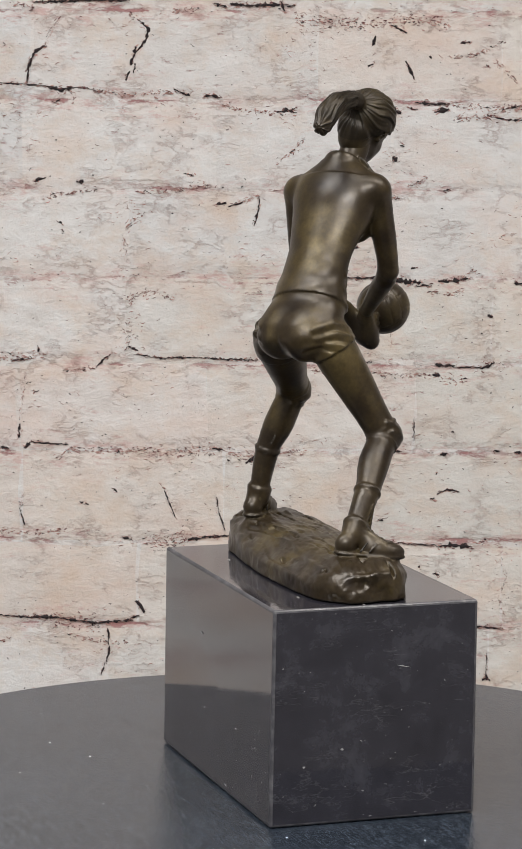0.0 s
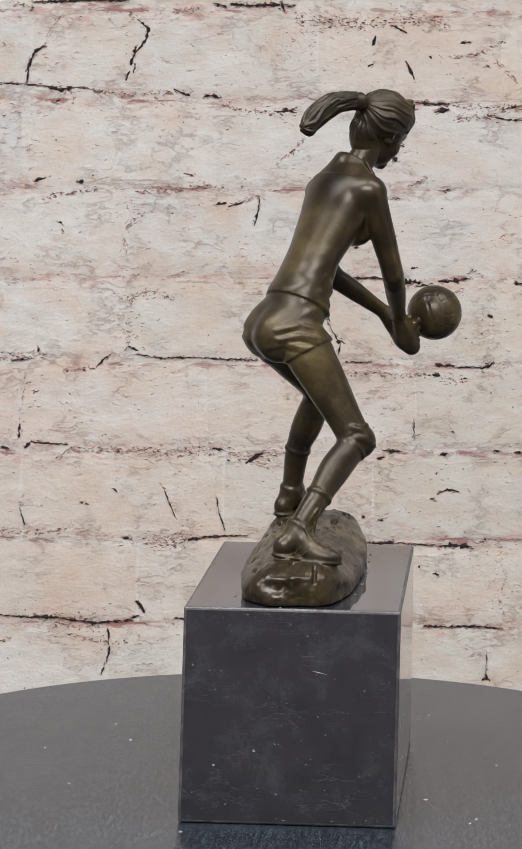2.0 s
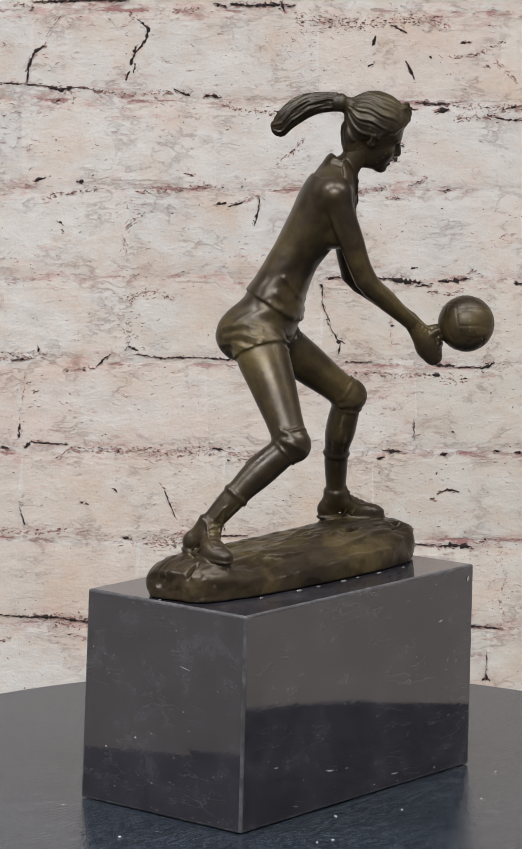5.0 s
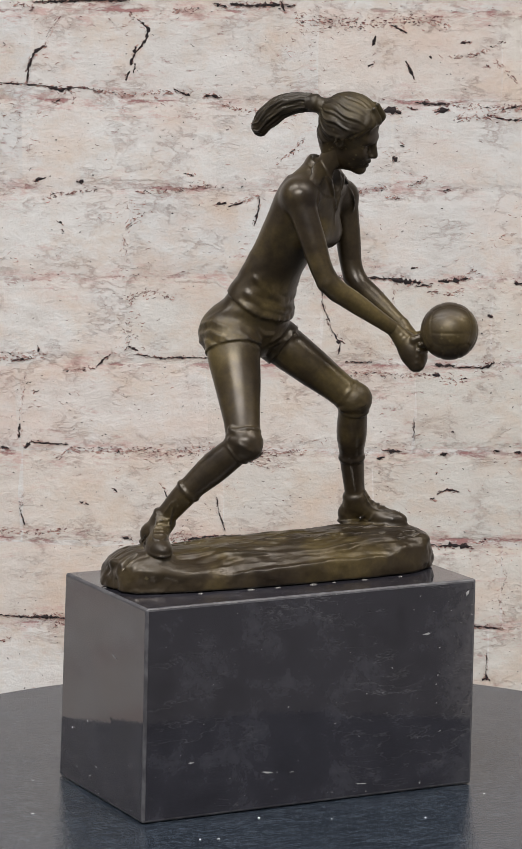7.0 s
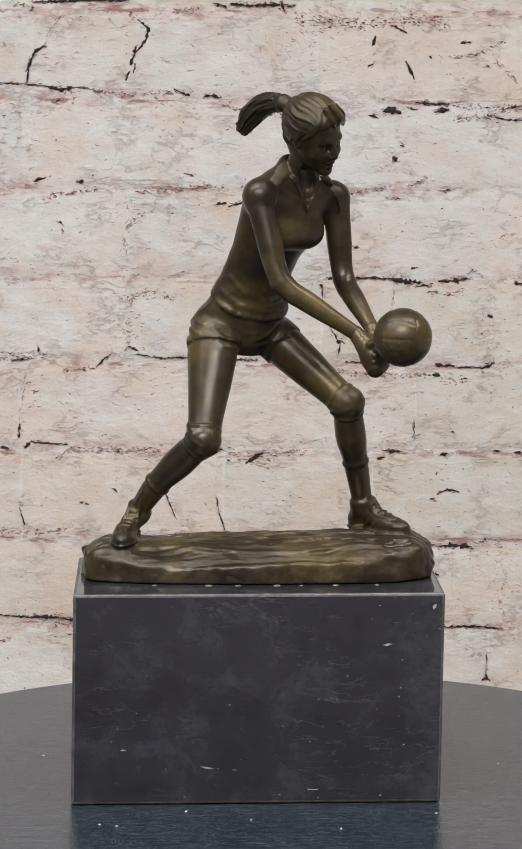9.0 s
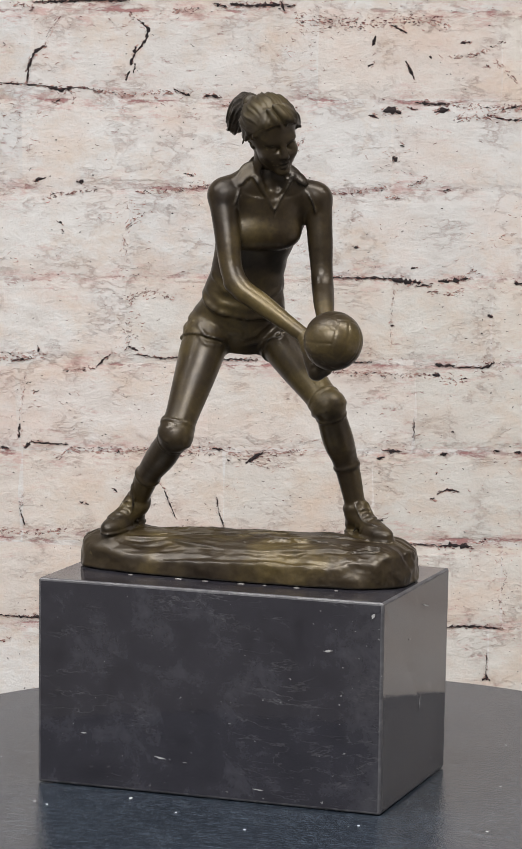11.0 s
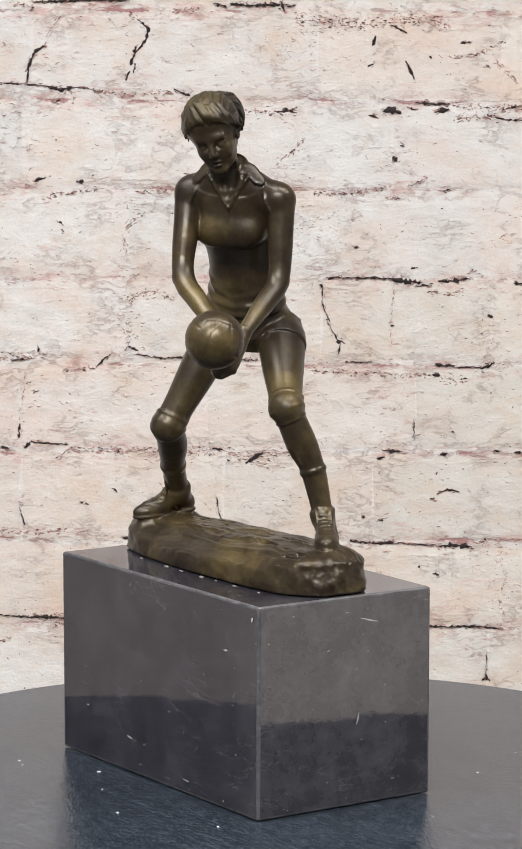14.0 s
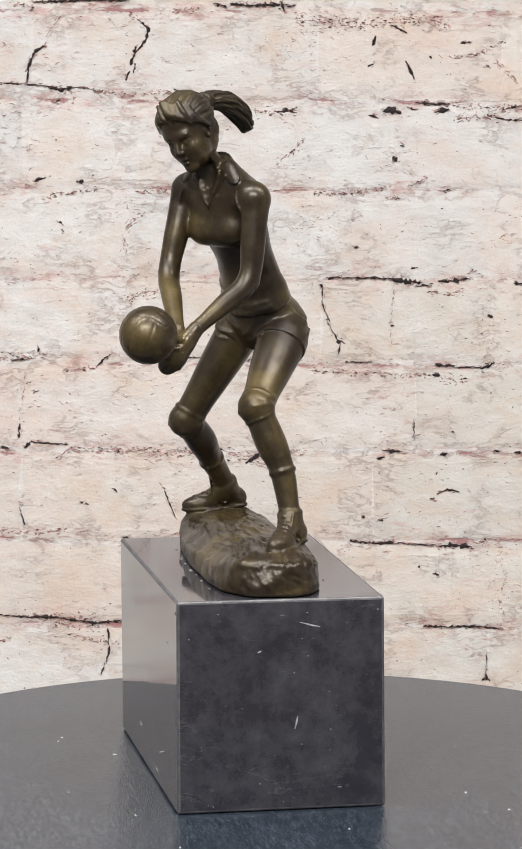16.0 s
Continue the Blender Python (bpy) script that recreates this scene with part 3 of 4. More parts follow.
def body(f):
    # bronze ground under the feet
    grain = ripple(3, 16, 0.05, 0.50, 0.3)
    lumps = ripple(4, 12, 0.13, 0.16, 0.15)
    fine = ripple(9, 18, 0.35, 0.55, 0.6)

    rough, streaks = crumble(21), crumble(22, 3)

    def ground(x, y, z):
        x, y = x + 0 * y, y + 0 * x
        u = np.abs((x - 1.0) / 72.3) ** 4.5 + np.abs((y + 0.5 + 0.8 * np.sin(x * 0.035)) / (23.2 + 0.8 * np.cos(x * 0.06))) ** 3.2
        edge = (u ** (1 / 3.3) - 1) * 22
        top = 16.5 + 0.9 * np.tanh(x / 30) - 8.5 * np.clip((np.abs(y + 0.5) - 7.5) / 14.0, 0, 1) ** 1.5 - 3.5 * np.clip((np.abs(x - 1) - 60) / 10, 0, 1) ** 2
        ridge = 1 - np.abs(2 * streaks(x * 0.045 + 9, y * 0.26 + 0.35 * np.sin(x * 0.11)) - 1)
        top = top + 0.7 * lumps(x, y, 0) + 1.3 * (ridge - 0.7) + 1.8 * (rough(x * 0.06, y * 0.12) - 0.5) - 1.6 * np.clip(streaks(x * 0.06 + 31, y * 0.33 + 4) - 0.70, 0, 1) / 0.1
        a, b = edge + 0.6 * lumps(x, y, z * 2) + 1.0 * (rough(x * 0.11 + y * 0.11, z * 0.16 + y * 0.05) - 0.5) + 0.3 * fine(x, y, z), (z - top) * 0.8
        h = np.maximum(1.4 - np.abs(a - b), 0) / 1.4
        return np.maximum(np.maximum(a, b) + h * h * 0.35, 0.2 - z).astype(np.float32)
    f.put(ground, (-76, -26, 0), (77, 26, 19))
    # a wavering lip along both long sides, and tool marks on the top
    rng = random.Random(77)
    for s in (-1, 1):
        lip = [(x, s * (18.6 + 1.0 * math.sin(x * 0.11 + s)) - 0.5, 9.2 + 1.5 * math.sin(x * 0.07 + 2 * s) + rng.uniform(-0.5, 0.5)) for x in range(-56, 60, 9)]
        lip = [tuple(f.skin((x, 0.0, z), (0, s, 0.25), 0.1)) for x, y, z in lip]
        f.limb(lip, [rng.uniform(0.6, 1.1) for _ in lip], 1.2)
    for _ in range(26):
        x, y = rng.uniform(-44, 52), rng.uniform(-15, 14)
        ln, tilt = rng.uniform(3, 10), rng.uniform(-0.22, 0.22)
        pts = [tuple(f.skin((x + ln * e, y + ln * e * tilt + rng.uniform(-0.6, 0.6), 8), (0, 0, 1), -0.1)) for e in (-1, 0, 1)]
        f.limb(pts, (0.2, rng.uniform(0.6, 1.1), 0.2), 0.8, op=rng.choice(("cut", "cut", "add")))

    # trunk
    f.loft(TORSO_A, TORSO_B, TORSO, TWIST, 1.0)
    f.loft(TORSO_A, TORSO_B, TORSO, TWIST, 0.3, 0.75, 0.205, 0.93)      # shirt, with its hem standing off the shorts
    f.ring(between(TORSO_A, TORSO_B, 0.97), np.array(TORSO_B) - np.array(TORSO_A), 6.6, 1.2, 1.0, 1.8)
    for s in (-1, 1):
        c = np.array([-8.0, 8.5, 101.0]) + PLEFT * s * 7.4 - PFRONT * 5.0
        f.egg(c, (9.6, 9.4, 10.6), None, 6.0)
        c = np.array([9.4, -10.8, 143.0]) + LEFT * (s * 6.8 + 0.8) + FRONT * 7.4
        f.egg(c, (8.0, 5.6, 6.4), [LEFT, FRONT, (0, 0, 1)], 3.0)
    # the shirt is stretched from one side of the chest to the other
    f.egg(np.array([9.6, -11.0, 144.6]) + LEFT * 0.8 + FRONT * 7.0, (13.4, 5.9, 8.0), [LEFT, FRONT, (0, 0, 1)], 2.5)
    # cloth folds of shirt and shorts
    folds = ripple(7, 10, 0.16, 0.16, 0.42)
    f.put(lambda x, y, z: 0.6 * folds(x, y, z) * np.clip((141 - z) / 16, 0, 1) * np.clip((z - 93) / 6, 0, 1) * np.clip((33 - np.abs(x)) / 8, 0, 1), (-32, -30, 96), (30, 24, 138), op="warp")
    # cleft between the seat's halves
    b = np.array([-8.0, 8.5, 100.0]) - PFRONT * 16.0
    f.limb([b + (0, 0, 1), b + (1, -1, -9)], (0.6, 1.5), 3.0, op="cut")

    # legs
    f.loft(R_HIP, R_KNEE, [(-0.06, 7.6, 8.5, 0), (0.1, 8.9, 10.2, 0), (0.25, 9.0, 10.9, 0), (0.5, 8.1, 9.4, 0.3), (0.8, 6.7, 7.4, 0.2), (1.0, 6.4, 6.8, 0)], (-38, -38), 3.0)
    f.loft(between(L_THIGH, L_KNEE, -0.36), L_KNEE, [(-0.06, 7.6, 8.2, 0), (0.1, 8.8, 9.8, 0), (0.28, 8.8, 9.9, 0), (0.55, 7.9, 8.7, 0.2), (0.8, 6.8, 7.2, 0.2), (1.0, 6.4, 6.8, 0)], (-80, -80), 3.0)
    f.loft(R_HIP, R_KNEE, [(-0.06, 7.6, 8.5, 0), (0.1, 8.9, 10.2, 0), (0.25, 9.0, 10.9, 0), (0.5, 8.1, 9.4, 0.3)], (-38, -38), 0.3, 0.95, -0.1, 0.20)      # short legs of the shorts
    f.loft(between(L_THIGH, L_KNEE, -0.36), L_KNEE, [(-0.06, 7.6, 8.2, 0), (0.1, 8.8, 9.8, 0), (0.28, 8.8, 9.9, 0), (0.55, 7.9, 8.7, 0.2)], (-80, -80), 0.3, 0.9, -0.1, 0.22)
    f.limb([R_KNEE, R_CALF, R_SOCK, R_ANKLE], (5.9, 6.4, 5.1, 4.2), 2.0)
    f.limb([L_KNEE, L_CALF, L_SOCK, L_ANKLE], (5.9, 6.4, 5.1, 4.2), 2.0)
    for knee, thigh, calf, sock, ank in ((R_KNEE, R_THIGH, R_CALF, R_SOCK, R_ANKLE), (L_KNEE, L_THIGH, L_CALF, L_SOCK, L_ANKLE)):
        up, down = np.array(thigh) - np.array(knee), np.array(calf) - np.array(knee)
        bend = -(up / np.linalg.norm(up) + down / np.linalg.norm(down))
        bend = bend / np.linalg.norm(bend)
        f.egg(np.array(knee) + bend * 0.9, (7.0, 7.0, 7.1), None, 1.6)                    # knee pad
        f.ring(np.array(knee) + up / np.linalg.norm(up) * 4.2 + bend * 0.5, up, 6.7, 0.5, 0.6, 1.3)
        f.ring(np.array(knee) + down / np.linalg.norm(down) * 4.8 + bend * 0.4, down, 6.2, 0.4, 0.6, 1.2)
        flank = np.cross(up, bend)
        flank = flank / np.linalg.norm(flank)
        for i, (lift, lean) in enumerate(((2.6, 1.4), (0.6, -1.0), (-1.6, 1.0))):      # creases of the pad
            c = np.array(knee) + up / np.linalg.norm(up) * lift
            for sgn in (-1, 1):
                a = [c + flank * sgn * 5.8 + bend * (-3.0) + (0, 0, lean), c + flank * sgn * 6.3 + bend * 1.6, c + flank * sgn * 3.8 + bend * 5.6 - (0, 0, lean * 0.6)]
                f.limb(a, (0.9, 0.7, 0.3), 1.4)
        f.ring(sock, np.array(ank) - np.array(calf), 5.0, 0.75, 0.5, 1.5)                 # rolled top of the sock
        f.ring(between(sock, ank, 0.93), np.array(ank) - np.array(sock), 4.4, 0.9, 0.8, 1.4)

    # shoes
    for heel, toe, ank, hz, tz in (((-51.6, 5.0), (-55.4, -16.0), R_ANKLE, 17.0, 15.0), ((43.8, 12.6), (62.2, -0.8), L_ANKLE, 17.6, 17.0)):
        h, t = np.array([*heel, hz]), np.array([*toe, tz])
        d = (t - h) / np.linalg.norm(t - h)
        side = np.cross((0, 0, 1), d)
        side = side / np.linalg.norm(side)
        up = np.cross(d, side)
        mid = h + (t - h) * 0.72
        f.limb([h - up * 4.6, mid - up * 4.4 + d * 3.0], (4.4, 4.8), 3.0)      # ground trodden up under the sole
        f.egg(h + up * 3.6, (4.3, 3.8, 4.6), [d, side, up], 1.5)
        f.egg(mid + up * 2.2, (9.0, 4.9, 4.0), [d, side, up], 2.0)
        f.limb([np.array(ank), h + up * 3.6 + d * 0.5], (4.1, 3.8), 1.5)
        f.limb([np.array(ank) - up * 2.0, h + (t - h) * 0.60 + up * 4.0], (4.4, 3.6), 2.5)
        # flat sole with a welt, a toe cap and a tongue
        ln = float(np.linalg.norm(t - h))
        f.egg(h + (t - h) * 0.48 + up * 0.3, (ln * 0.5 + 1.0, 4.6, 1.6), [d, side, up], 0.25)
        f.egg(mid + up * 0.4, (9.4, 5.3, 1.8), [d, side, up], 0.25)
        f.egg(h + up * 0.3 + d * 1.0, (5.6, 4.7, 1.5), [d, side, up], 0.25)
        f.limb([mid + d * 3.6 + side * 4.4 + up * 2.6, mid + d * 4.6 + up * 5.2, mid + d * 3.6 - side * 4.4 + up * 2.6], (0.4, 0.4, 0.4), 0.5)
        top = np.array(ank) - up * 1.0 + d * 1.5
        low = h + (t - h) * 0.74 + up * 5.2
        over = up + d * 0.55

        def lay(pts, r):
            f.limb([f.skin(p, over, 0.1) for p in pts], [r] * len(pts), 0.25)
        for i in range(5):      # laces across the tongue
            c = top * (1 - i / 5.0) + low * (i / 5.0)
            lay([c + side * 2.3, c + side * 0.8 + d * 0.3, c - side * 0.8 + d * 0.3, c - side * 2.3], 0.55)
        for sgn in (-1, 1):       # edges of the lace panel and two stitched stripes on each flank
            lay([top + side * sgn * 3.2, (top + low) / 2 + side * sgn * 3.0, low + side * sgn * 2.6, low + side * sgn * 1.0 + d * 2.6], 0.6)
            for i in range(2):
                c = h + (t - h) * (0.26 + 0.17 * i)
                f.limb([c + side * sgn * 4.6 + up * 1.8, c + side * sgn * 3.9 + up * 5.4 + d * 2.6], (0.5, 0.4), 0.4)

    # arms, with the slope from neck to shoulder
    for sh in (R_SHOULDER, L_SHOULDER):
        f.limb([(14.5, -15.0, 167.0), between((14.5, -15.0, 164.0), sh, 0.9)], (5.2, 5.4), 4.5)
    f.egg(np.array(R_SHOULDER) + (0.6, 0.8, 0.4), (6.0, 6.0, 6.2), None, 4.5)
    f.egg(np.array(L_SHOULDER) + (-0.6, -0.6, 0.4), (6.0, 6.0, 6.2), None, 4.5)
    for sh, el, wr in ((R_SHOULDER, R_ELBOW, R_WRIST), (L_SHOULDER, L_ELBOW, L_WRIST)):
        f.limb([sh, between(sh, el, 0.45), between(sh, el, 0.86), between(el, wr, 0.12), between(el, wr, 0.36), wr], (5.7, 5.2, 4.5, 4.5, 4.3, 3.0), 1.6)
        f.egg(np.array(el), (3.9, 3.9, 3.9), None, 1.0)
    # armholes of the shirt
    for sh, s in ((R_SHOULDER, -1), (L_SHOULDER, 1)):
        f.ring(np.array(sh) - LEFT * s * 4.3 + (0, 0, -1.0), LEFT * s + np.array([0, 0, 0.35]), 7.0, 0.45, 0.8, 1.2)

    # neck, collar and the open front of the shirt
    f.limb([(14.5, -16.0, 160.0), (16.5, -19.5, 168.0), (19.5, -26.0, 180.0)], (7.0, 6.0, 5.7), 2.0)
    f.ring((15.4, -17.2, 168.6), (0.50, -0.58, 1.0), 7.2, 1.1, 0.6, 2.4)
    v = np.array([21.0, -22.4, 153.5])

    def front(lat, up):
        return tuple(v + LEFT * lat + np.array([0, 0, up]))
    f.seam([front(0, 1.2), front(0, 5.0), front(0, 10.0), front(0, 14.0)], FRONT, (0.5, 2.4, 5.0, 6.6), 0.5, -1.4, op="cut")
    for s in (-1, 1):
        f.seam([front(s * 0.4, -0.6), front(s * 3.2, 4.6), front(s * 6.4, 9.6), front(s * 8.2, 12.6)], FRONT, (0.6, 0.75, 0.9, 0.9), 0.3, 0.0)
        # collar wing: a flat flap that lies over the shirt and ends in a point
        n = FRONT * 0.72 + np.array([0, 0, 0.62]) + LEFT * s * 0.22
        n = n / np.linalg.norm(n)
        a, b, c = (f.skin(np.array(front(s * lat - 1.0, up)) - FRONT * 4.0, n, -0.2) for lat, up in ((8.4, 17.5), (11.2, 14.0), (14.2, 11.0)))
        long = (c - a) / np.linalg.norm(c - a)
        wide = np.cross(n, long)
        wide = wide / np.linalg.norm(wide)
        f.egg((a + b) / 2, (5.2, 3.4, 1.0), [long, wide, np.cross(long, wide)], 0.4)
        f.egg(b * 0.5 + c * 0.5, (4.2, 2.9, 0.9), [long, wide, np.cross(long, wide)], 0.3)
    f.seam([front(0, 0), front(0.3, -7.0)], FRONT, (0.4, 0.3), 0.5)

    def band(pts, radii, k=1.6, sink=0.4, op="add"):
        """A fold round the trunk through (heading, height) pairs."""
        out, rad = [], []
        for j, ((a0, z0), (a1, z1)) in enumerate(zip(pts, pts[1:])):
            for t in np.linspace(0, 1, 7)[(1 if j else 0):]:
                a, z = radians(a0 + (a1 - a0) * t), z0 + (z1 - z0) * t
                c = np.array(between(TORSO_A, TORSO_B, (z - 99) / 67))
                out.append(f.skin((c[0], c[1], z), (math.cos(a), math.sin(a), 0), sink))
                rad.append(radii[j] + (radii[j + 1] - radii[j]) * t)
        f.limb(out, rad, k, op=op)
    # the shirt gathers in sagging folds above its hem; the shorts crease towards the crotch and over the hips
    for z0, z1, z2, w in ((115, 107, 111, 0.8), (119, 110.5, 113, 0.55), (125, 114.5, 119, 0.4)):
        band([(-150, z0), (-110, (z0 + z1) / 2 - 1.5), (-60, z1), (-18, (z1 + z2) / 2 - 1), (10, z2)], (0.15, w, w * 0.7, w, 0.15), 2.0, 0.5)
    for a0, z0, a1, z1, w in ((-128, 104, -84, 98, 0.6), (-116, 99.5, -86, 95.5, 0.45), (-20, 104, -52, 98, 0.6), (-12, 100, -46, 95.5, 0.45), (-100, 104, -60, 101, 0.5)):
        band([(a0, z0), ((a0 + a1) / 2, (z0 + z1) / 2 - 1.2), (a1, z1)], (0.3, w, 0.3), 1.2, 0.3)
    for a0, a1, z, w in ((168, 218, 106.0, 0.45), (176, 224, 102.0, 0.5), (164, 212, 98.5, 0.4), (40, 84, 105, 0.4), (36, 80, 100.5, 0.45)):
        band([(a0, z - 1.5), ((a0 + a1) / 2, z + 0.8), (a1, z - 1.0)], (0.2, w, 0.2), 1.6, 0.25)
        band([(a0 + 4, z - 3.4), ((a0 + a1) / 2, z - 1.6), (a1 - 4, z - 3.2)], (0.2, w * 0.9, 0.2), 1.2, -0.2, op="cut")


def grip(f):
    # joined fists under the ball
    f.limb([R_WRIST, (43.2, -38.6, 98.5), (46.0, -41.6, 91.0)], (3.2, 4.4, 3.8), 1.5)
    f.limb([L_WRIST, (46.6, -34.8, 99.5), (48.2, -39.4, 92.5)], (3.2, 4.2, 3.6), 1.5)
    f.egg((46.0, -39.0, 95.5), (5.6, 5.4, 6.0), None, 2.0)
    for i in range(4):
        c = np.array([49.6, -41.6, 98.4]) + np.array([-0.5, 0.2, -2.5]) * i
        f.limb([c + (-3.4, -2.8, 0.3), c + (0.6, -0.6, 0), c + (1.2, 3.4, -0.4)], (1.3, 1.5, 1.25), 0.35)
    f.limb([(44.0, -42.4, 100.5), (48.0, -44.4, 102.0), (50.6, -45.6, 100.8)], (1.8, 1.6, 1.2), 0.7)
    f.limb([(48.8, -36.8, 101.5), (50.6, -41.0, 102.6), (51.6, -44.2, 101.6)], (1.8, 1.6, 1.2), 0.7)

    def seams(d, x, y, z):
        c, s = math.cos(radians(25)), math.sin(radians(25))
        u, w, v = x - BALL[0], y - BALL[1], z - BALL[2]
        u, w = u * c - w * s, u * s + w * c
        w, v = w * 0.94 - v * 0.34, w * 0.34 + v * 0.94
        n = np.maximum(np.maximum(np.abs(u), np.abs(w)), np.abs(v)) + 1e-6
        u, w, v = u / n, w / n, v / n
        au, aw, av = np.abs(u), np.abs(w), np.abs(v)
        gap = np.where(au > 0.999, np.minimum(np.abs(aw - 0.34), np.minimum(1 - aw, 1 - av)),
                       np.where(aw > 0.999, np.minimum(np.abs(av - 0.34), np.minimum(1 - av, 1 - au)),
                                np.minimum(np.abs(au - 0.34), np.minimum(1 - au, 1 - aw))))
        return d + 0.20 * np.exp(-(gap * BALL_R / 0.55) ** 2)
    f.egg(BALL, (BALL_R,) * 3, None, 0.4, grow=seams)


# head: its own forward, left and up
H0 = np.array([21.2, -30.4, 187.4])
HF = np.array([0.64, -0.667, -0.375])
HF = HF / np.linalg.norm(HF)
HL = np.array([0.70, 0.67, 0.242])
HL = HL - HF * (HL @ HF)
HL = HL / np.linalg.norm(HL)
HU = np.cross(HF, HL)


def at_head(fw, left, up):
    return H0 + HF * fw + HL * left + HU * up


def head(f):
    ax = [HF, HL, HU]
    f.limb([(18.2, -23.0, 174.0), tuple(at_head(-2, 0.8, -4))], (5.0, 5.6), 1.0)
    f.egg(at_head(-0.5, 0, 0.5), (11.8, 10.4, 11.0), ax, 1.0)
    f.egg(at_head(3.2, 1.0, -7.8), (8.6, 7.6, 10.6), ax, 2.5)
    f.egg(at_head(4.0, 1.1, -11.5), (6.6, 6.4, 6.6), ax, 2.0)      # jaw
    f.egg(at_head(8.5, 1.3, -16.5), (2.7, 2.9, 2.4), ax, 2.0)      # chin
    f.egg(at_head(9.3, 1.2, -2.4), (2.0, 6.0, 1.5), ax, 2.5)       # brow
    for s in (-1, 1):
        f.egg(at_head(12.0, 1.3 + s * 3.6, -5.7), (2.9, 2.7, 1.9), ax, 1.0, op="cut")
        f.egg(at_head(8.9, 1.3 + s * 3.5, -6.0), (1.5, 1.8, 1.15), ax, 0.2)
        f.limb([at_head(10.1, 1.3 + s * 1.9, -4.8), at_head(9.4, 1.3 + s * 5.2, -5.0)], (0.4, 0.35), 0.5)
        f.egg(at_head(7.6, 1.3 + s * 4.4, -8.6), (2.6, 2.5, 2.6), ax, 2.5)      # cheek
        f.egg(at_head(12.0, 1.3 + s * 1.1, -9.2), (1.0, 0.9, 0.8), ax, 0.6)     # nostril
        f.egg(at_head(0.4, 0.9 + s * 8.6, -5.6), (2.1, 1.2, 3.0), ax, 0.4)      # ear
        f.egg(at_head(0.9, 0.9 + s * 9.7, -5.4), (1.1, 0.7, 1.7), ax, 0.3, op="cut")
    f.limb([at_head(10.7, 1.2, -3.2), at_head(12.9, 1.3, -8.6)], (1.0, 1.35), 0.9)
    f.egg(at_head(11.0, 1.3, -12.1), (1.1, 2.2, 0.85), ax, 0.4)
    f.egg(at_head(10.7, 1.3, -14.0), (1.1, 1.8, 0.95), ax, 0.4)
    f.limb([at_head(12.0, -0.9, -13.0), at_head(12.4, 1.3, -13.1), at_head(12.0, 3.5, -13.0)], (0.3, 0.4, 0.3), 0.4, op="cut")

    # combed-back hair with strands that run to the tie
    wob = ripple(12, 8, 0.25, 0.25, 0.25)

    def strands(d, x, y, z):
        dx, dy, dz = x - H0[0], y - H0[1], z - H0[2]
        fw, le, up = (dx * a[0] + dy * a[1] + dz * a[2] for a in (HF, HL, HU))
        ang = np.arctan2(le - 0.5, up - 1.5 + 0.02 * fw)
        w = wob(x, y, z)
        soft = np.clip((9.0 - fw) / 9.0, 0.25, 1.0)
        groove = soft * (0.24 * np.sin(ang * 13 + 3.2 * w) + 0.20 * np.sin(ang * 25 + 4.0 * w + 0.16 * fw) + 0.12 * np.sin(ang * 41 + 5.0 * w))
        line = 5.4 + 0.9 * w - (10.5 - fw) * 0.86 - up      # below the hairline nothing
        return np.maximum(d + groove, line * 0.8)
    f.egg(at_head(-0.6, 0, 0.9), (12.9, 11.4, 11.7), ax, 1.0, grow=strands)
    f.egg(at_head(-5.2, 0.6, -6.5), (6.8, 7.6, 6.6), ax, 1.5)
    f.egg(at_head(-6.0, 0.6, -6.5), (6.6, 8.0, 6.2), ax, 0.5, grow=strands)
    f.egg(at_head(-5.0, 0.7, -10.5), (5.6, 6.2, 6.4), ax, 2.5)
    # wavy locks swept from a parting over the brow to both temples
    rng = random.Random(17)
    for i in range(30):
        a = radians(-94 + 6.4 * i + rng.uniform(-2, 2))
        away = 1 if a > -0.25 else -1
        fw, le = 0.6 + 10.0 * math.cos(a), 9.9 * math.sin(a) + 0.6
        up = 6.0 - (10.5 - fw) * 0.84
        drop, high = rng.uniform(0.2, 3.6), rng.uniform(-1.4, 1.6)
        p = at_head(fw * 0.9 - 1.4, le * 0.94 - away * 2.0, up + 5.4 + high)
        m = at_head(fw + 0.2, le + rng.uniform(-0.8, 0.8), up + 1.2 + high)
        q = at_head(fw + 0.1 - 0.10 * abs(le), le + away * rng.uniform(0.8, 2.6), up - drop)
        f.limb([p, m, q], (0.6, rng.uniform(0.8, 1.1), 0.35), 1.2)
    # tie and ponytail
    f.limb([at_head(-11.5, 0.5, 2.0), (9.9, -20.7, 195.9)], (4.2, 2.6), 1.6)
    f.ring((9.9, -20.7, 195.9), (-0.7, 0.75, 0.15), 2.6, 0.9, 0.4, 1.3)
    tail = [(9.9, -20.7, 195.4), (6.6, -15.8, 196.0), (2.0, -9.2, 194.4), (-2.2, -3.8, 190.2), (-4.8, -0.8, 185.8)]
    f.limb(tail, (2.6, 3.8, 4.6, 4.6, 3.6), 2.5)

    tp = np.array(tail)
    along = tp[:, 0] * -0.75 + tp[:, 1] * 0.66

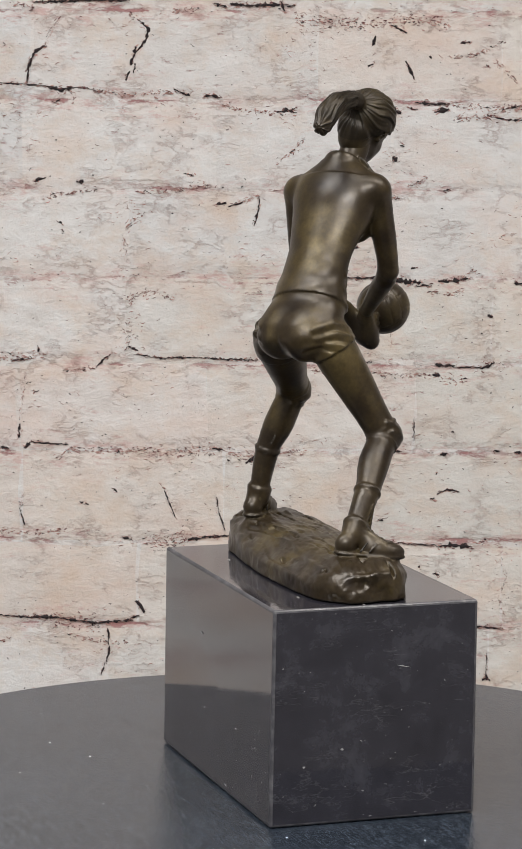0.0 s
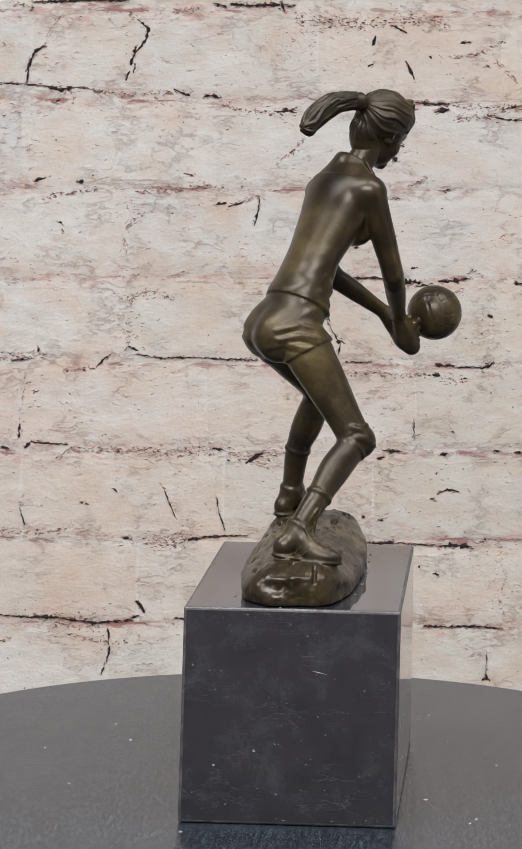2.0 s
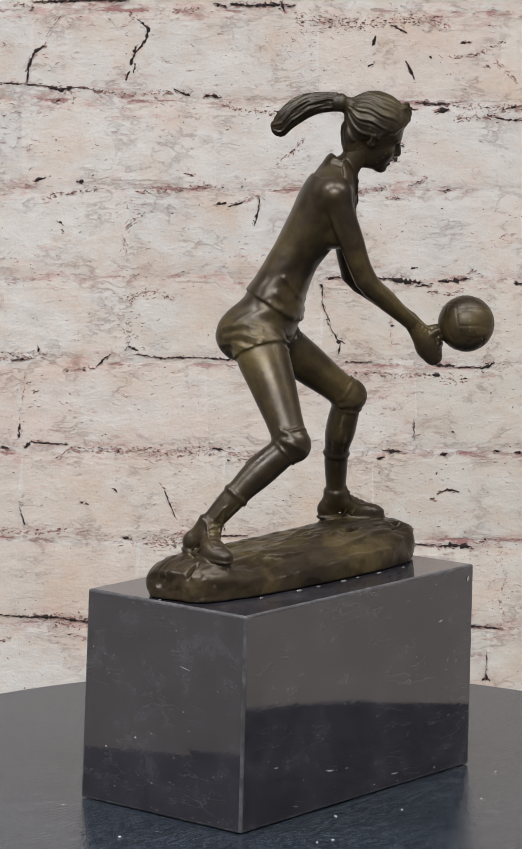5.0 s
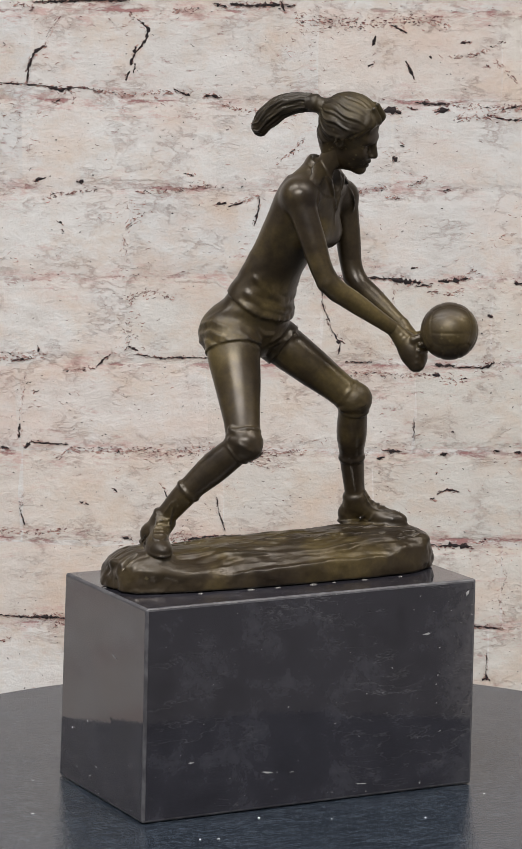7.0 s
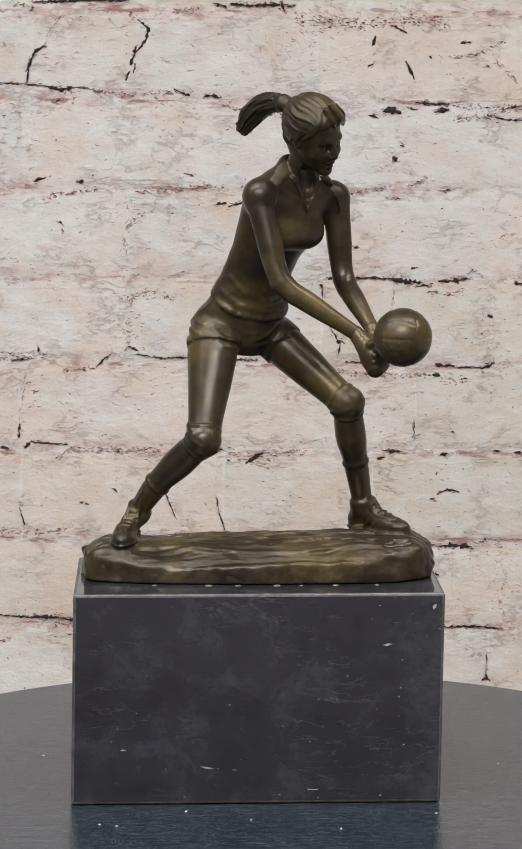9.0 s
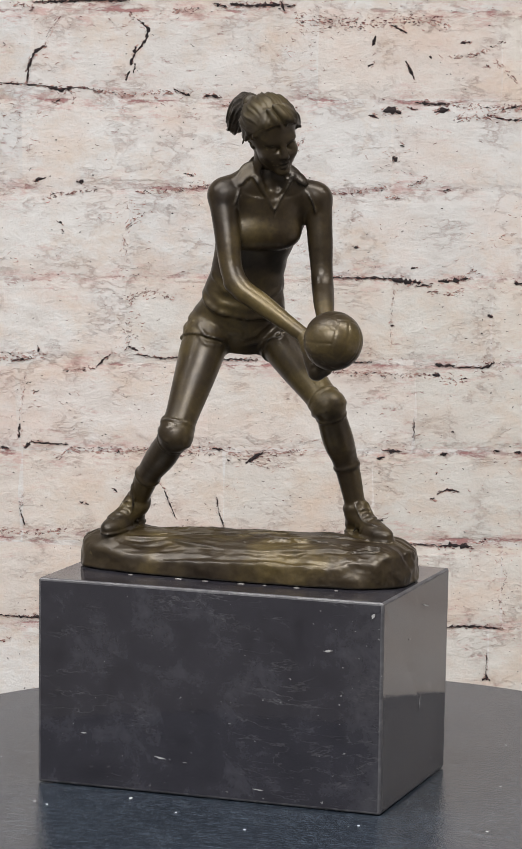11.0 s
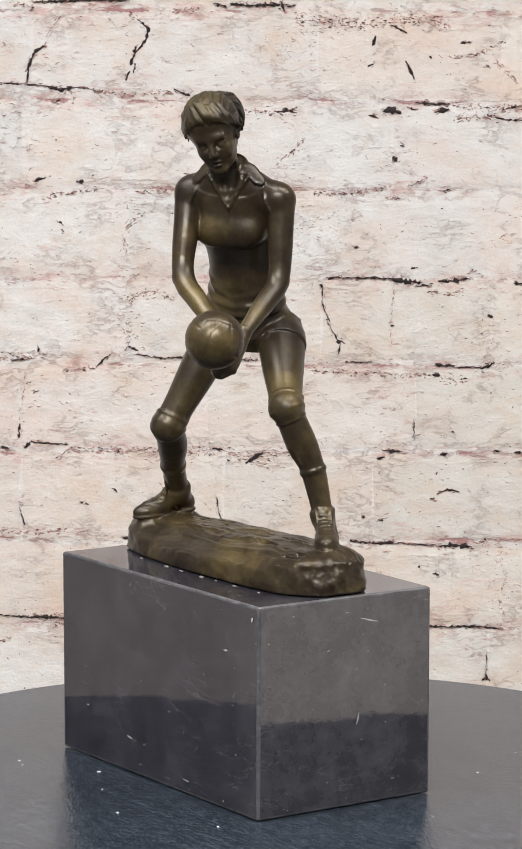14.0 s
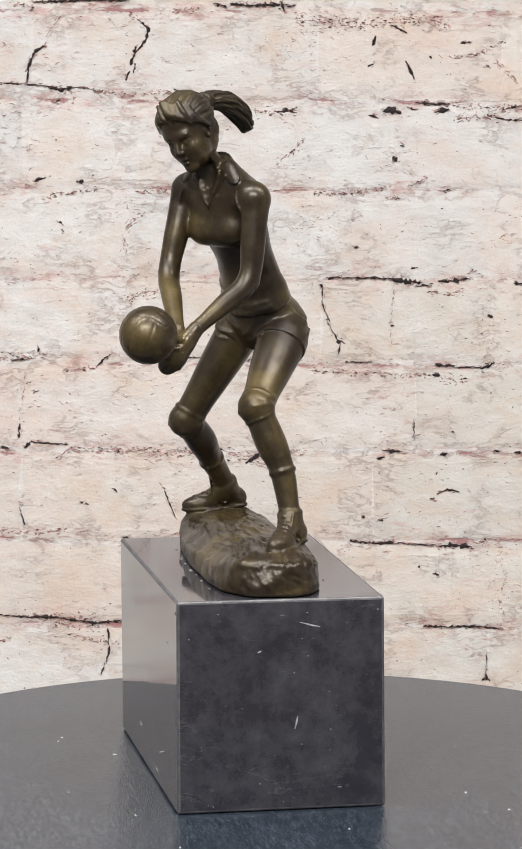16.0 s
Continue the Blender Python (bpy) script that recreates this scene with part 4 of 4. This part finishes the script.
    def comb(x, y, z):
        s = x * -0.75 + y * 0.66
        w = x * 0.66 + y * 0.75 - np.interp(s, along, tp[:, 0] * 0.66 + tp[:, 1] * 0.75)
        v = z - np.interp(s, along, tp[:, 2])
        ang = np.arctan2(w, v)
        return 0.28 * np.sin(ang * 7 + 0.9 * np.sin(s * 0.35)) + 0.22 * np.sin(ang * 13 + 0.3 * s) + 0.12 * np.sin(ang * 21 - 0.4 * s) + 0.0 * (x + y + z)
    f.put(comb, (-9, -16.5, 180), (7.5, 4, 204), op="warp")


def statue():
    vs, fs, dark, off = [], [], [], 0
    for build, lo, hi, step in ((body, (-76, -46, -1), (77, 27, 183), 0.56), (grip, (33, -66, 84), (71, -26, 119), 0.42), (head, (-13, -46, 163), (38, 7, 204), 0.36)):
        fld = Field(lo, hi, step)
        build(fld)
        v, q = fld.mesh()
        c = v[q].mean(1) - H0
        fw, le, up = c @ HF, c @ HL, c @ HU
        hair = (up > 5.0 - (10.5 - fw) * 0.86) & (np.abs(le - 0.5) < 16) & (build is head) & (up > -13)
        dark.append(hair)
        vs.append(v)
        fs.append(q + off)
        off += len(v)
    v = np.concatenate(vs) * 0.001 + np.array([PX, PY, PH + 0.0002])
    q = np.concatenate(fs)
    me = bpy.data.meshes.new("bronze_statue")
    me.vertices.add(len(v))
    me.vertices.foreach_set("co", v.astype(np.float32).ravel())
    me.loops.add(q.size)
    me.loops.foreach_set("vertex_index", q.astype(np.int32).ravel())
    me.polygons.add(len(q))
    me.polygons.foreach_set("loop_start", np.arange(0, q.size, 4, dtype=np.int32))
    me.update(calc_edges=True)
    me.validate()
    me.polygons.foreach_set("use_smooth", np.ones(len(me.polygons), bool))
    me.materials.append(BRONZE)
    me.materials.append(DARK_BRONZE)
    tone = np.concatenate(dark).astype(np.int32)
    if len(tone) == len(me.polygons):
        me.polygons.foreach_set("material_index", tone)
    return tagged(new("bronze_statue", me), "brown patinated bronze statue of a volleyball player on rough ground", "statue")


# ---- the brick wall behind ----
def on_wall(u, v):
    """From the wall's sheet (columns to the right, rows down) to metres across and up."""
    return -0.0177 + (u - 482) * (0.0004503 + 1.1e-8 * v), 0.3264 - 0.0004444 * v - 1.29e-8 * v * v


COURSES = [-316, -152, 10, 186, 356, 513, 672, 832, 1000, 1152, 1312, 1470]
JOINTS = [(120, 620), (-60, 330, 840), (60, 585), (45, 400, 725), (238, 575, 905), (235, 595, 912), (40, 385, 768), (46, 415, 690), (262, 600, 928), (205, 560, 905), (30, 400, 760)]


def brick_mesh(w, h, seed):
    """A brick's painted face with rounded, uneven edges; it stands about 1 mm proud of the joints."""
    rng = random.Random(seed)
    bm = bmesh.new()
    nx, nz = 5, 2
    rows = []
    for inset, y in ((0.0, 0.0002), (0.0035, -0.00012), (0.0110, -0.0007)):
        ring = []
        pts = [(-1 + 2 * i / nx, -1) for i in range(nx)] + [(1, -1 + 2 * i / nz) for i in range(nz)]
        pts += [(1 - 2 * i / nx, 1) for i in range(nx)] + [(-1, 1 - 2 * i / nz) for i in range(nz)]
        for a, c in pts:
            ring.append(bm.verts.new((a * (w / 2 - inset) + rng.uniform(-1, 1) * 0.0009, y + rng.uniform(-1, 1) * 0.00012, c * (h / 2 - inset) + rng.uniform(-1, 1) * 0.0016)))
        rows.append(ring)
    n = len(rows[0])
    for a, c in zip(rows, rows[1:]):
        for i in range(n):
            bm.faces.new((a[i], a[(i + 1) % n], c[(i + 1) % n], c[i])).smooth = False
    bm.faces.new(rows[-1]).smooth = False
    bmesh.ops.recalc_face_normals(bm, faces=bm.faces)
    return mesh_of(bm, "brick", BRICK)


# the wash on each course, from one end of the sheet to the other
COOL, WHITE, PEACH, PINK, BEIGE = (0.97, 0.985, 1.0), (1.0, 1.0, 1.0), (0.99, 0.935, 0.895), (1.0, 0.95, 0.94), (0.945, 0.935, 0.90)
WASHES = [(WHITE, PINK), (WHITE, PINK), (COOL, PEACH), (COOL, WHITE), (COOL, WHITE), (WHITE, BEIGE), (PINK, BEIGE), (PEACH, BEIGE), (PEACH, BEIGE), (WHITE, BEIGE), (PINK, WHITE)]


def bricks():
    k = 0
    rng = random.Random(31)
    for (v0, v1), cols, (wash_a, wash_b) in zip(zip(COURSES, COURSES[1:]), JOINTS, WASHES):
        us = sorted([*cols, cols[0] - 355, cols[0] - 700, cols[-1] + 345, cols[-1] + 690])
        for u0, u1 in zip(us, us[1:]):
            x0, z1 = on_wall(u0 - 4.5, v0 - 2.5)
            x1, z0 = on_wall(u1 + 4.5, v1 + 2.5)
            ob = new("brick", brick_mesh(x1 - x0, z1 - z0, k))
            ob.location = ((x0 + x1) / 2, WALL_Y + 0.00008 * (k % 3), (z0 + z1) / 2)
            ob.parent = wall
            t, tone = min(1, max(0, (u0 + u1) / 1928)), rng.uniform(0.95, 1.03)
            ob.color = (*(min(1.0, tone * (a + (b - a) * t)) for a, b in zip(wash_a, wash_b)), 1)
            k += 1


def streak(name, pts, wide, material, seed, ragged=0.5):
    """A jagged crack or chip through the given turning points, its width in millimetres tapering to both ends."""
    rng = random.Random(seed)
    fine = []
    for (a, b), (c, d) in zip(pts, pts[1:]):
        n = max(2, int(math.hypot(c - a, d - b) / 4))
        fine += [(a + (c - a) * i / n + rng.uniform(-1, 1) * 1.2 * ragged, b + (d - b) * i / n + rng.uniform(-1, 1) * 1.4 * ragged) for i in range(n)]
    fine.append(pts[-1])
    bm = bmesh.new()
    prev = None
    m = len(fine) - 1
    for i, (u, v) in enumerate(fine):
        a, b = fine[max(0, i - 1)], fine[min(m, i + 1)]
        dx, dz = b[0] - a[0], -(b[1] - a[1])
        ln = math.hypot(dx, dz) or 1
        w = wide * 0.0005 * (0.25 + 0.75 * math.sin(math.pi * min(1, max(0, (i + 0.3) / (m + 0.6)))) ** 0.6) * rng.uniform(0.15, 1.75)
        x, z = on_wall(u, v)
        ox, oz = -dz / ln * w, dx / ln * w
        e, g = rng.uniform(0.5, 1.3), rng.uniform(0.5, 1.3)
        cur = [bm.verts.new((x + ox * e, -0.0009, z + oz * e)), bm.verts.new((x, -0.0016, z)), bm.verts.new((x - ox * g, -0.0009, z - oz * g))]
        if prev:
            bm.faces.new((prev[0], prev[1], cur[1], cur[0]))
            bm.faces.new((prev[1], prev[2], cur[2], cur[1]))
        prev = cur
    bmesh.ops.recalc_face_normals(bm, faces=bm.faces)
    ob = new(name, mesh_of(bm, name, material))
    ob.location = (0, WALL_Y, 0)
    ob.parent = wall


FLAKES = {}


def flake(bm, x, z, ln, w, a, bend, rng):
    """One curled sliver of lifted paint."""
    top, low = [], []
    for s in (-1, -0.35, 0.35, 1):
        px, pz = x + s * ln * math.cos(a) - bend * (1 - s * s) * math.sin(a), z + s * ln * math.sin(a) + bend * (1 - s * s) * math.cos(a)
        h = w * (1.15 - abs(s)) * rng.uniform(0.5, 1.5)
        top.append(bm.verts.new((px, -0.0013, pz + h)))
        low.append(bm.verts.new((px, -0.0010, pz - h)))
    for j in range(3):
        bm.faces.new((low[j], low[j + 1], top[j + 1], top[j]))


def flakes(pts, wide, seed):
    """A stained run: many small slivers scattered along a line."""
    rng = random.Random(seed + 500)
    for (a, b), (c, d) in zip(pts, pts[1:]):
        run = math.hypot(c - a, d - b)
        tilt = math.atan2(-(d - b), c - a)
        for _ in range(int(run * (0.34 + 0.14 * wide))):
            t, pick = rng.random(), rng.random()
            sp = wide * 1.7
            x, z = on_wall(a + (c - a) * t + rng.gauss(0, 2), b + (d - b) * t + rng.gauss(0, sp))
            m = CRACK if pick < 0.10 else RUST if pick < 0.40 else ROSE
            bm = FLAKES.setdefault(m.name, (bmesh.new(), m))[0]
            ln = rng.uniform(0.0005, 0.0020)
            flake(bm, x, z, ln, rng.uniform(0.00018, 0.00065), tilt + rng.gauss(0, 0.45), rng.uniform(-0.5, 0.5) * ln, rng)


def cracks():
    d, r = CRACK, RUST
    for i, (wide, m, pts) in enumerate((
            (3.2, d, [(50, 155), (54, 120), (66, 95), (84, 87)]), (1.1, r, [(84, 87), (92, 60), (110, 34)]),
            (1.2, r, [(238, 28), (258, 38)]), (3.0, d, [(258, 38), (274, 54), (270, 76), (250, 98)]), (4.6, d, [(252, 88), (248, 104), (242, 122)]),
            (2.6, d, [(250, 118), (248, 136)]), (2.2, d, [(240, 132), (233, 150)]),
            (1.8, d, [(0, 156), (50, 158), (100, 162)]), (5.0, d, [(92, 164), (112, 168), (136, 164)]), (1.8, d, [(130, 163), (175, 166)]),
            (1.6, r, [(175, 168), (250, 178), (320, 170)]), (2.4, d, [(322, 166), (352, 178)]), (4.6, d, [(378, 178), (396, 176), (408, 182)]),
            (3.0, d, [(100, 192), (112, 186)]), (1.2, r, [(112, 176), (128, 168), (138, 182), (134, 194)]),
            (1.4, r, [(410, 196), (460, 206), (520, 210)]), (4.4, d, [(512, 208), (530, 204), (550, 208)]), (1.6, d, [(527, 198), (536, 206), (546, 200)]),
            (3.4, d, [(682, 212), (700, 218)]), (6.6, d, [(708, 204), (724, 202), (742, 208)]), (3.2, d, [(758, 198), (770, 202)]),
            (3.0, d, [(768, 188), (800, 192), (830, 190)]), (5.0, d, [(802, 206), (830, 200)]), (1.8, r, [(830, 190), (890, 196), (964, 200)]),
            (3.0, r, [(840, 222), (880, 212), (920, 216)]), (3.2, d, [(908, 214), (940, 220), (966, 220)]), (2.0, d, [(926, 202), (946, 196), (966, 194)]),
            (3.6, d, [(395, 6), (420, 14)]), (4.2, d, [(425, 8), (470, 10), (530, 8)]), (3.2, d, [(518, 2), (526, 20)]), (2.2, d, [(530, 12), (545, 10)]),
            (3.2, d, [(60, 6), (150, 2), (240, 2)]), (2.0, r, [(20, 8), (60, 14)]), (1.6, r, [(320, 22), (365, 18)]),
            (3.6, r, [(540, 34), (600, 40), (660, 42)]), (3.4, r, [(640, 44), (700, 42), (760, 36), (830, 44)]), (2.4, d, [(722, 44), (738, 52), (752, 60)]),
            (3.2, d, [(694, 66), (688, 84)]), (4.2, d, [(680, 122), (690, 118)]), (3.4, d, [(750, 112), (758, 126), (765, 144)]), (2.4, d, [(850, 78), (870, 76)]),
            (3.0, d, [(794, 103), (798, 105)]), (2.8, d, [(898, 120), (904, 120)]), (1.2, r, [(914, 112), (940, 132), (958, 156)]), (1.0, r, [(830, 104), (880, 100), (930, 74)]),
            (3.6, d, [(66, 338), (86, 330)]), (4.6, d, [(142, 338), (156, 336)]), (1.6, r, [(82, 368), (110, 362), (180, 352)]), (2.0, d, [(340, 322), (360, 326)]),
            (1.4, r, [(255, 355), (330, 352), (400, 342)]), (3.0, d, [(402, 378), (420, 376)]), (2.6, d, [(424, 382), (450, 374)]), (1.4, r, [(440, 376), (478, 360)]),
            (2.8, d, [(480, 362), (480, 386), (472, 418)]), (3.2, r, [(236, 424), (246, 408), (268, 404)]), (1.2, r, [(232, 440), (236, 480)]),
            (2.8, d, [(116, 428), (120, 430)]), (2.6, d, [(112, 412), (116, 414)]), (1.6, r, [(512, 300), (540, 282), (565, 254)]), (2.4, d, [(538, 282), (546, 276)]),
            (5.0, d, [(728, 288), (734, 298)]), (2.8, d, [(740, 268), (748, 270)]), (1.6, r, [(580, 356), (640, 358), (715, 346)]), (1.6, r, [(718, 364), (740, 364)]),
            (1.4, r, [(755, 345), (790, 325)]), (2.4, d, [(820, 352), (832, 348)]), (2.6, d, [(656, 457), (664, 457)]), (2.2, d, [(762, 494), (770, 494)]),
            (3.4, d, [(608, 514), (630, 511)]), (2.8, d, [(626, 512), (680, 513), (730, 514)]), (5.4, d, [(726, 516), (752, 519), (780, 520)]), (2.8, d, [(770, 526), (800, 526)]),
            (4.0, d, [(812, 518), (850, 517), (866, 512)]), (1.6, r, [(850, 514), (884, 496)]), (1.8, r, [(790, 536), (830, 542), (860, 536)]), (3.6, d, [(952, 520), (966, 522)]),
            (3.0, d, [(594, 524), (598, 530)]), (1.4, d, [(598, 532), (598, 560), (608, 586)]), (2.6, d, [(606, 584), (612, 592)]), (1.6, d, [(608, 592), (616, 612), (630, 630)]),
            (3.0, d, [(624, 630), (636, 630)]), (1.8, d, [(632, 632), (627, 654)]), (0.9, r, [(732, 530), (724, 580), (726, 598)]), (0.9, r, [(726, 598), (724, 640)]),
            (3.4, d, [(902, 580), (912, 584)]), (1.6, d, [(724, 600), (730, 600)]), (2.0, r, [(234, 556), (260, 546), (300, 540)]), (2.4, r, [(238, 570), (250, 556)]),
            (2.0, r, [(300, 545), (328, 556)]), (2.4, r, [(232, 610), (244, 616), (236, 640)]), (2.8, d, [(240, 642), (258, 648)]), (1.8, d, [(256, 656), (300, 662), (370, 660)]),
            (1.6, d, [(370, 660), (420, 664), (480, 664)]), (2.8, r, [(0, 660), (40, 664), (90, 658)]), (2.4, d, [(24, 668), (58, 664)]), (3.6, d, [(72, 640), (74, 652)]),
            (2.6, d, [(182, 678), (196, 664), (208, 656)]), (1.4, r, [(120, 684), (176, 682)]), (1.4, d, [(640, 668), (690, 668)]), (4.2, d, [(806, 672), (840, 674)]),
            (1.8, d, [(840, 676), (890, 676)]), (4.0, d, [(888, 678), (904, 674), (916, 668)]), (4.2, d, [(802, 690), (816, 692)]), (2.6, r, [(816, 696), (862, 700)]),
            (1.6, r, [(580, 684), (700, 690), (800, 694)]), (2.4, d, [(66, 726), (76, 722)]), (0.9, r, [(50, 690), (44, 750), (40, 780)]), (4.2, d, [(40, 784), (38, 810)]),
            (3.8, d, [(48, 828), (60, 822)]), (2.0, d, [(60, 818), (130, 822)]), (2.6, d, [(4, 828), (20, 830)]), (2.0, r, [(100, 850), (140, 830), (240, 838)]),
            (3.0, r, [(240, 828), (290, 834), (340, 838), (400, 828)]), (2.6, d, [(396, 828), (416, 830)]), (3.2, r, [(410, 832), (450, 842), (500, 858)]), (3.8, d, [(458, 856), (470, 846), (490, 834)]),
            (2.8, r, [(490, 838), (530, 832), (566, 836)]), (3.4, d, [(700, 846), (714, 842)]), (4.2, d, [(712, 830), (742, 832)]), (2.6, d, [(815, 838), (830, 834)]),
            (2.6, d, [(916, 830), (926, 830)]), (2.8, d, [(954, 832), (966, 832)]), (1.2, d, [(768, 770), (768, 812)]), (2.4, d, [(838, 796), (842, 796)]),
            (2.6, d, [(808, 872), (812, 870)]), (2.0, d, [(810, 910), (830, 901), (852, 906)]), (3.2, d, [(798, 918), (806, 918)]), (3.0, d, [(214, 902), (220, 910)]),
            (3.0, d, [(150, 928), (158, 930)]), (2.4, d, [(162, 930), (168, 932)]), (1.8, d, [(40, 940), (50, 970)]), (1.2, r, [(48, 908), (40, 940)]), (1.8, d, [(308, 906), (318, 930), (328, 956)]),
            (1.2, r, [(300, 894), (308, 906)]), (1.6, d, [(404, 918), (410, 950), (420, 980)]), (3.4, d, [(230, 992), (248, 996)]), (3.8, r, [(270, 998), (300, 994), (350, 988)]),
            (3.4, r, [(290, 1008), (320, 1004), (350, 1000)]), (4.0, d, [(352, 996), (380, 992), (408, 990)]), (1.8, d, [(380, 990), (460, 988)]),
            (3.4, d, [(650, 996), (690, 1000), (740, 1000)]), (1.8, d, [(740, 1000), (810, 1004)]), (5.0, d, [(810, 1006), (840, 1004), (876, 1006)]), (1.6, r, [(876, 1000), (910, 994)]),
            (3.2, d, [(678, 952), (672, 954)]), (2.4, d, [(705, 958), (712, 960)]), (3.0, d, [(804, 1056), (816, 1058)]), (2.4, d, [(776, 1044), (780, 1044)]),
            (1.6, r, [(930, 1030), (940, 1060), (930, 1090)]), (1.6, r, [(926, 1100), (936, 1130)]), (2.4, d, [(0, 1136), (60, 1140), (110, 1140)]), (4.0, d, [(66, 1138), (112, 1140)]),
            (5.2, r, [(100, 1142), (150, 1148), (200, 1146)]), (3.6, d, [(112, 1140), (180, 1150), (250, 1144)]), (6.0, d, [(256, 1108), (266, 1120), (272, 1130)]), (2.6, d, [(240, 1142), (262, 1136)]),
            (2.6, d, [(326, 1140), (372, 1146)]), (3.0, d, [(372, 1146), (420, 1140)]), (2.8, d, [(786, 1152), (830, 1154)]), (2.4, d, [(830, 1154), (880, 1152), (934, 1156)]),
            (2.0, d, [(205, 1160), (206, 1190)]), (2.6, d, [(208, 1192), (202, 1222)]), (1.2, d, [(200, 1222), (192, 1246)]), (1.2, r, [(134, 1172), (190, 1184), (240, 1184)]),
            (4.4, d, [(896, 1250), (904, 1246), (910, 1252)]), (1.4, d, [(904, 1200), (902, 1244)]), (1.4, r, [(0, 1186), (26, 1180)]), (1.6, r, [(0, 980), (60, 986), (130, 980)]))):
        if m is r:
            flakes(pts, wide, i)
        else:
            streak("crack", pts, wide * 0.66, m, i, 0.8)
            flakes(pts, wide * 0.4, i)


def wrinkles():
    """Small curled paint wrinkles and pits, more of them along the courses."""
    rng = random.Random(5)
    for m, count, size in ((ROSE, 1100, 0.9), (RUST, 520, 0.75), (CRACK, 420, 0.8)):
        bm = FLAKES.setdefault(m.name, (bmesh.new(), m))[0]
        spots = [(rng.uniform(-120, 1080), rng.gauss(rng.choice(COURSES[2:10]) + 4, 22) if rng.random() < 0.5 else rng.uniform(-60, 1330)) for _ in range(95)]
        spots += [(rng.gauss(u, 12), rng.uniform(v0, v1)) for u, v0, v1 in ((238, 360, 650), (238, 540, 650), (590, 30, 160), (905, 420, 700), (930, 1010, 1150), (725, 220, 350), (42, 200, 300), (575, 380, 470)) for _ in range(5)]
        for i in range(count):
            u, v = rng.uniform(-120, 1080), rng.uniform(-60, 1330)
            if m is not CRACK and rng.random() < 0.8:
                c = rng.choice(spots)
                u, v = rng.gauss(c[0], 24), rng.gauss(c[1], 9)
            x, z = on_wall(u, v)
            ln, w = rng.uniform(1.2, 6.0) * size * 0.0005, rng.uniform(0.2, 0.9) * 0.0005 * size
            if m is CRACK:
                ln, w = ln * 0.45, w * 1.7
            flake(bm, x, z, ln, w, rng.gauss(0.0, 0.6), rng.uniform(-0.6, 0.6) * ln, rng)
    for bm, m in FLAKES.values():
        ob = new("paint_flakes", mesh_of(bm, "paint_flakes", m))
        ob.location = (0, WALL_Y, 0)
        ob.parent = wall
        tagged(ob, kind="stuff")


bricks()
cracks()
wrinkles()


disk_ob, plinth_ob, statue_ob = turntable(), plinth(), statue()


def motions():
    rows = []
    for i in range(33):
        t = i * 0.5
        rows.append((t, pose(0, 0, 0, 0, 0, 108.632 - 11.718 * t)))
    walk(disk_ob, rows)
    walk(plinth_ob, rows)
    walk(statue_ob, rows)


motions()
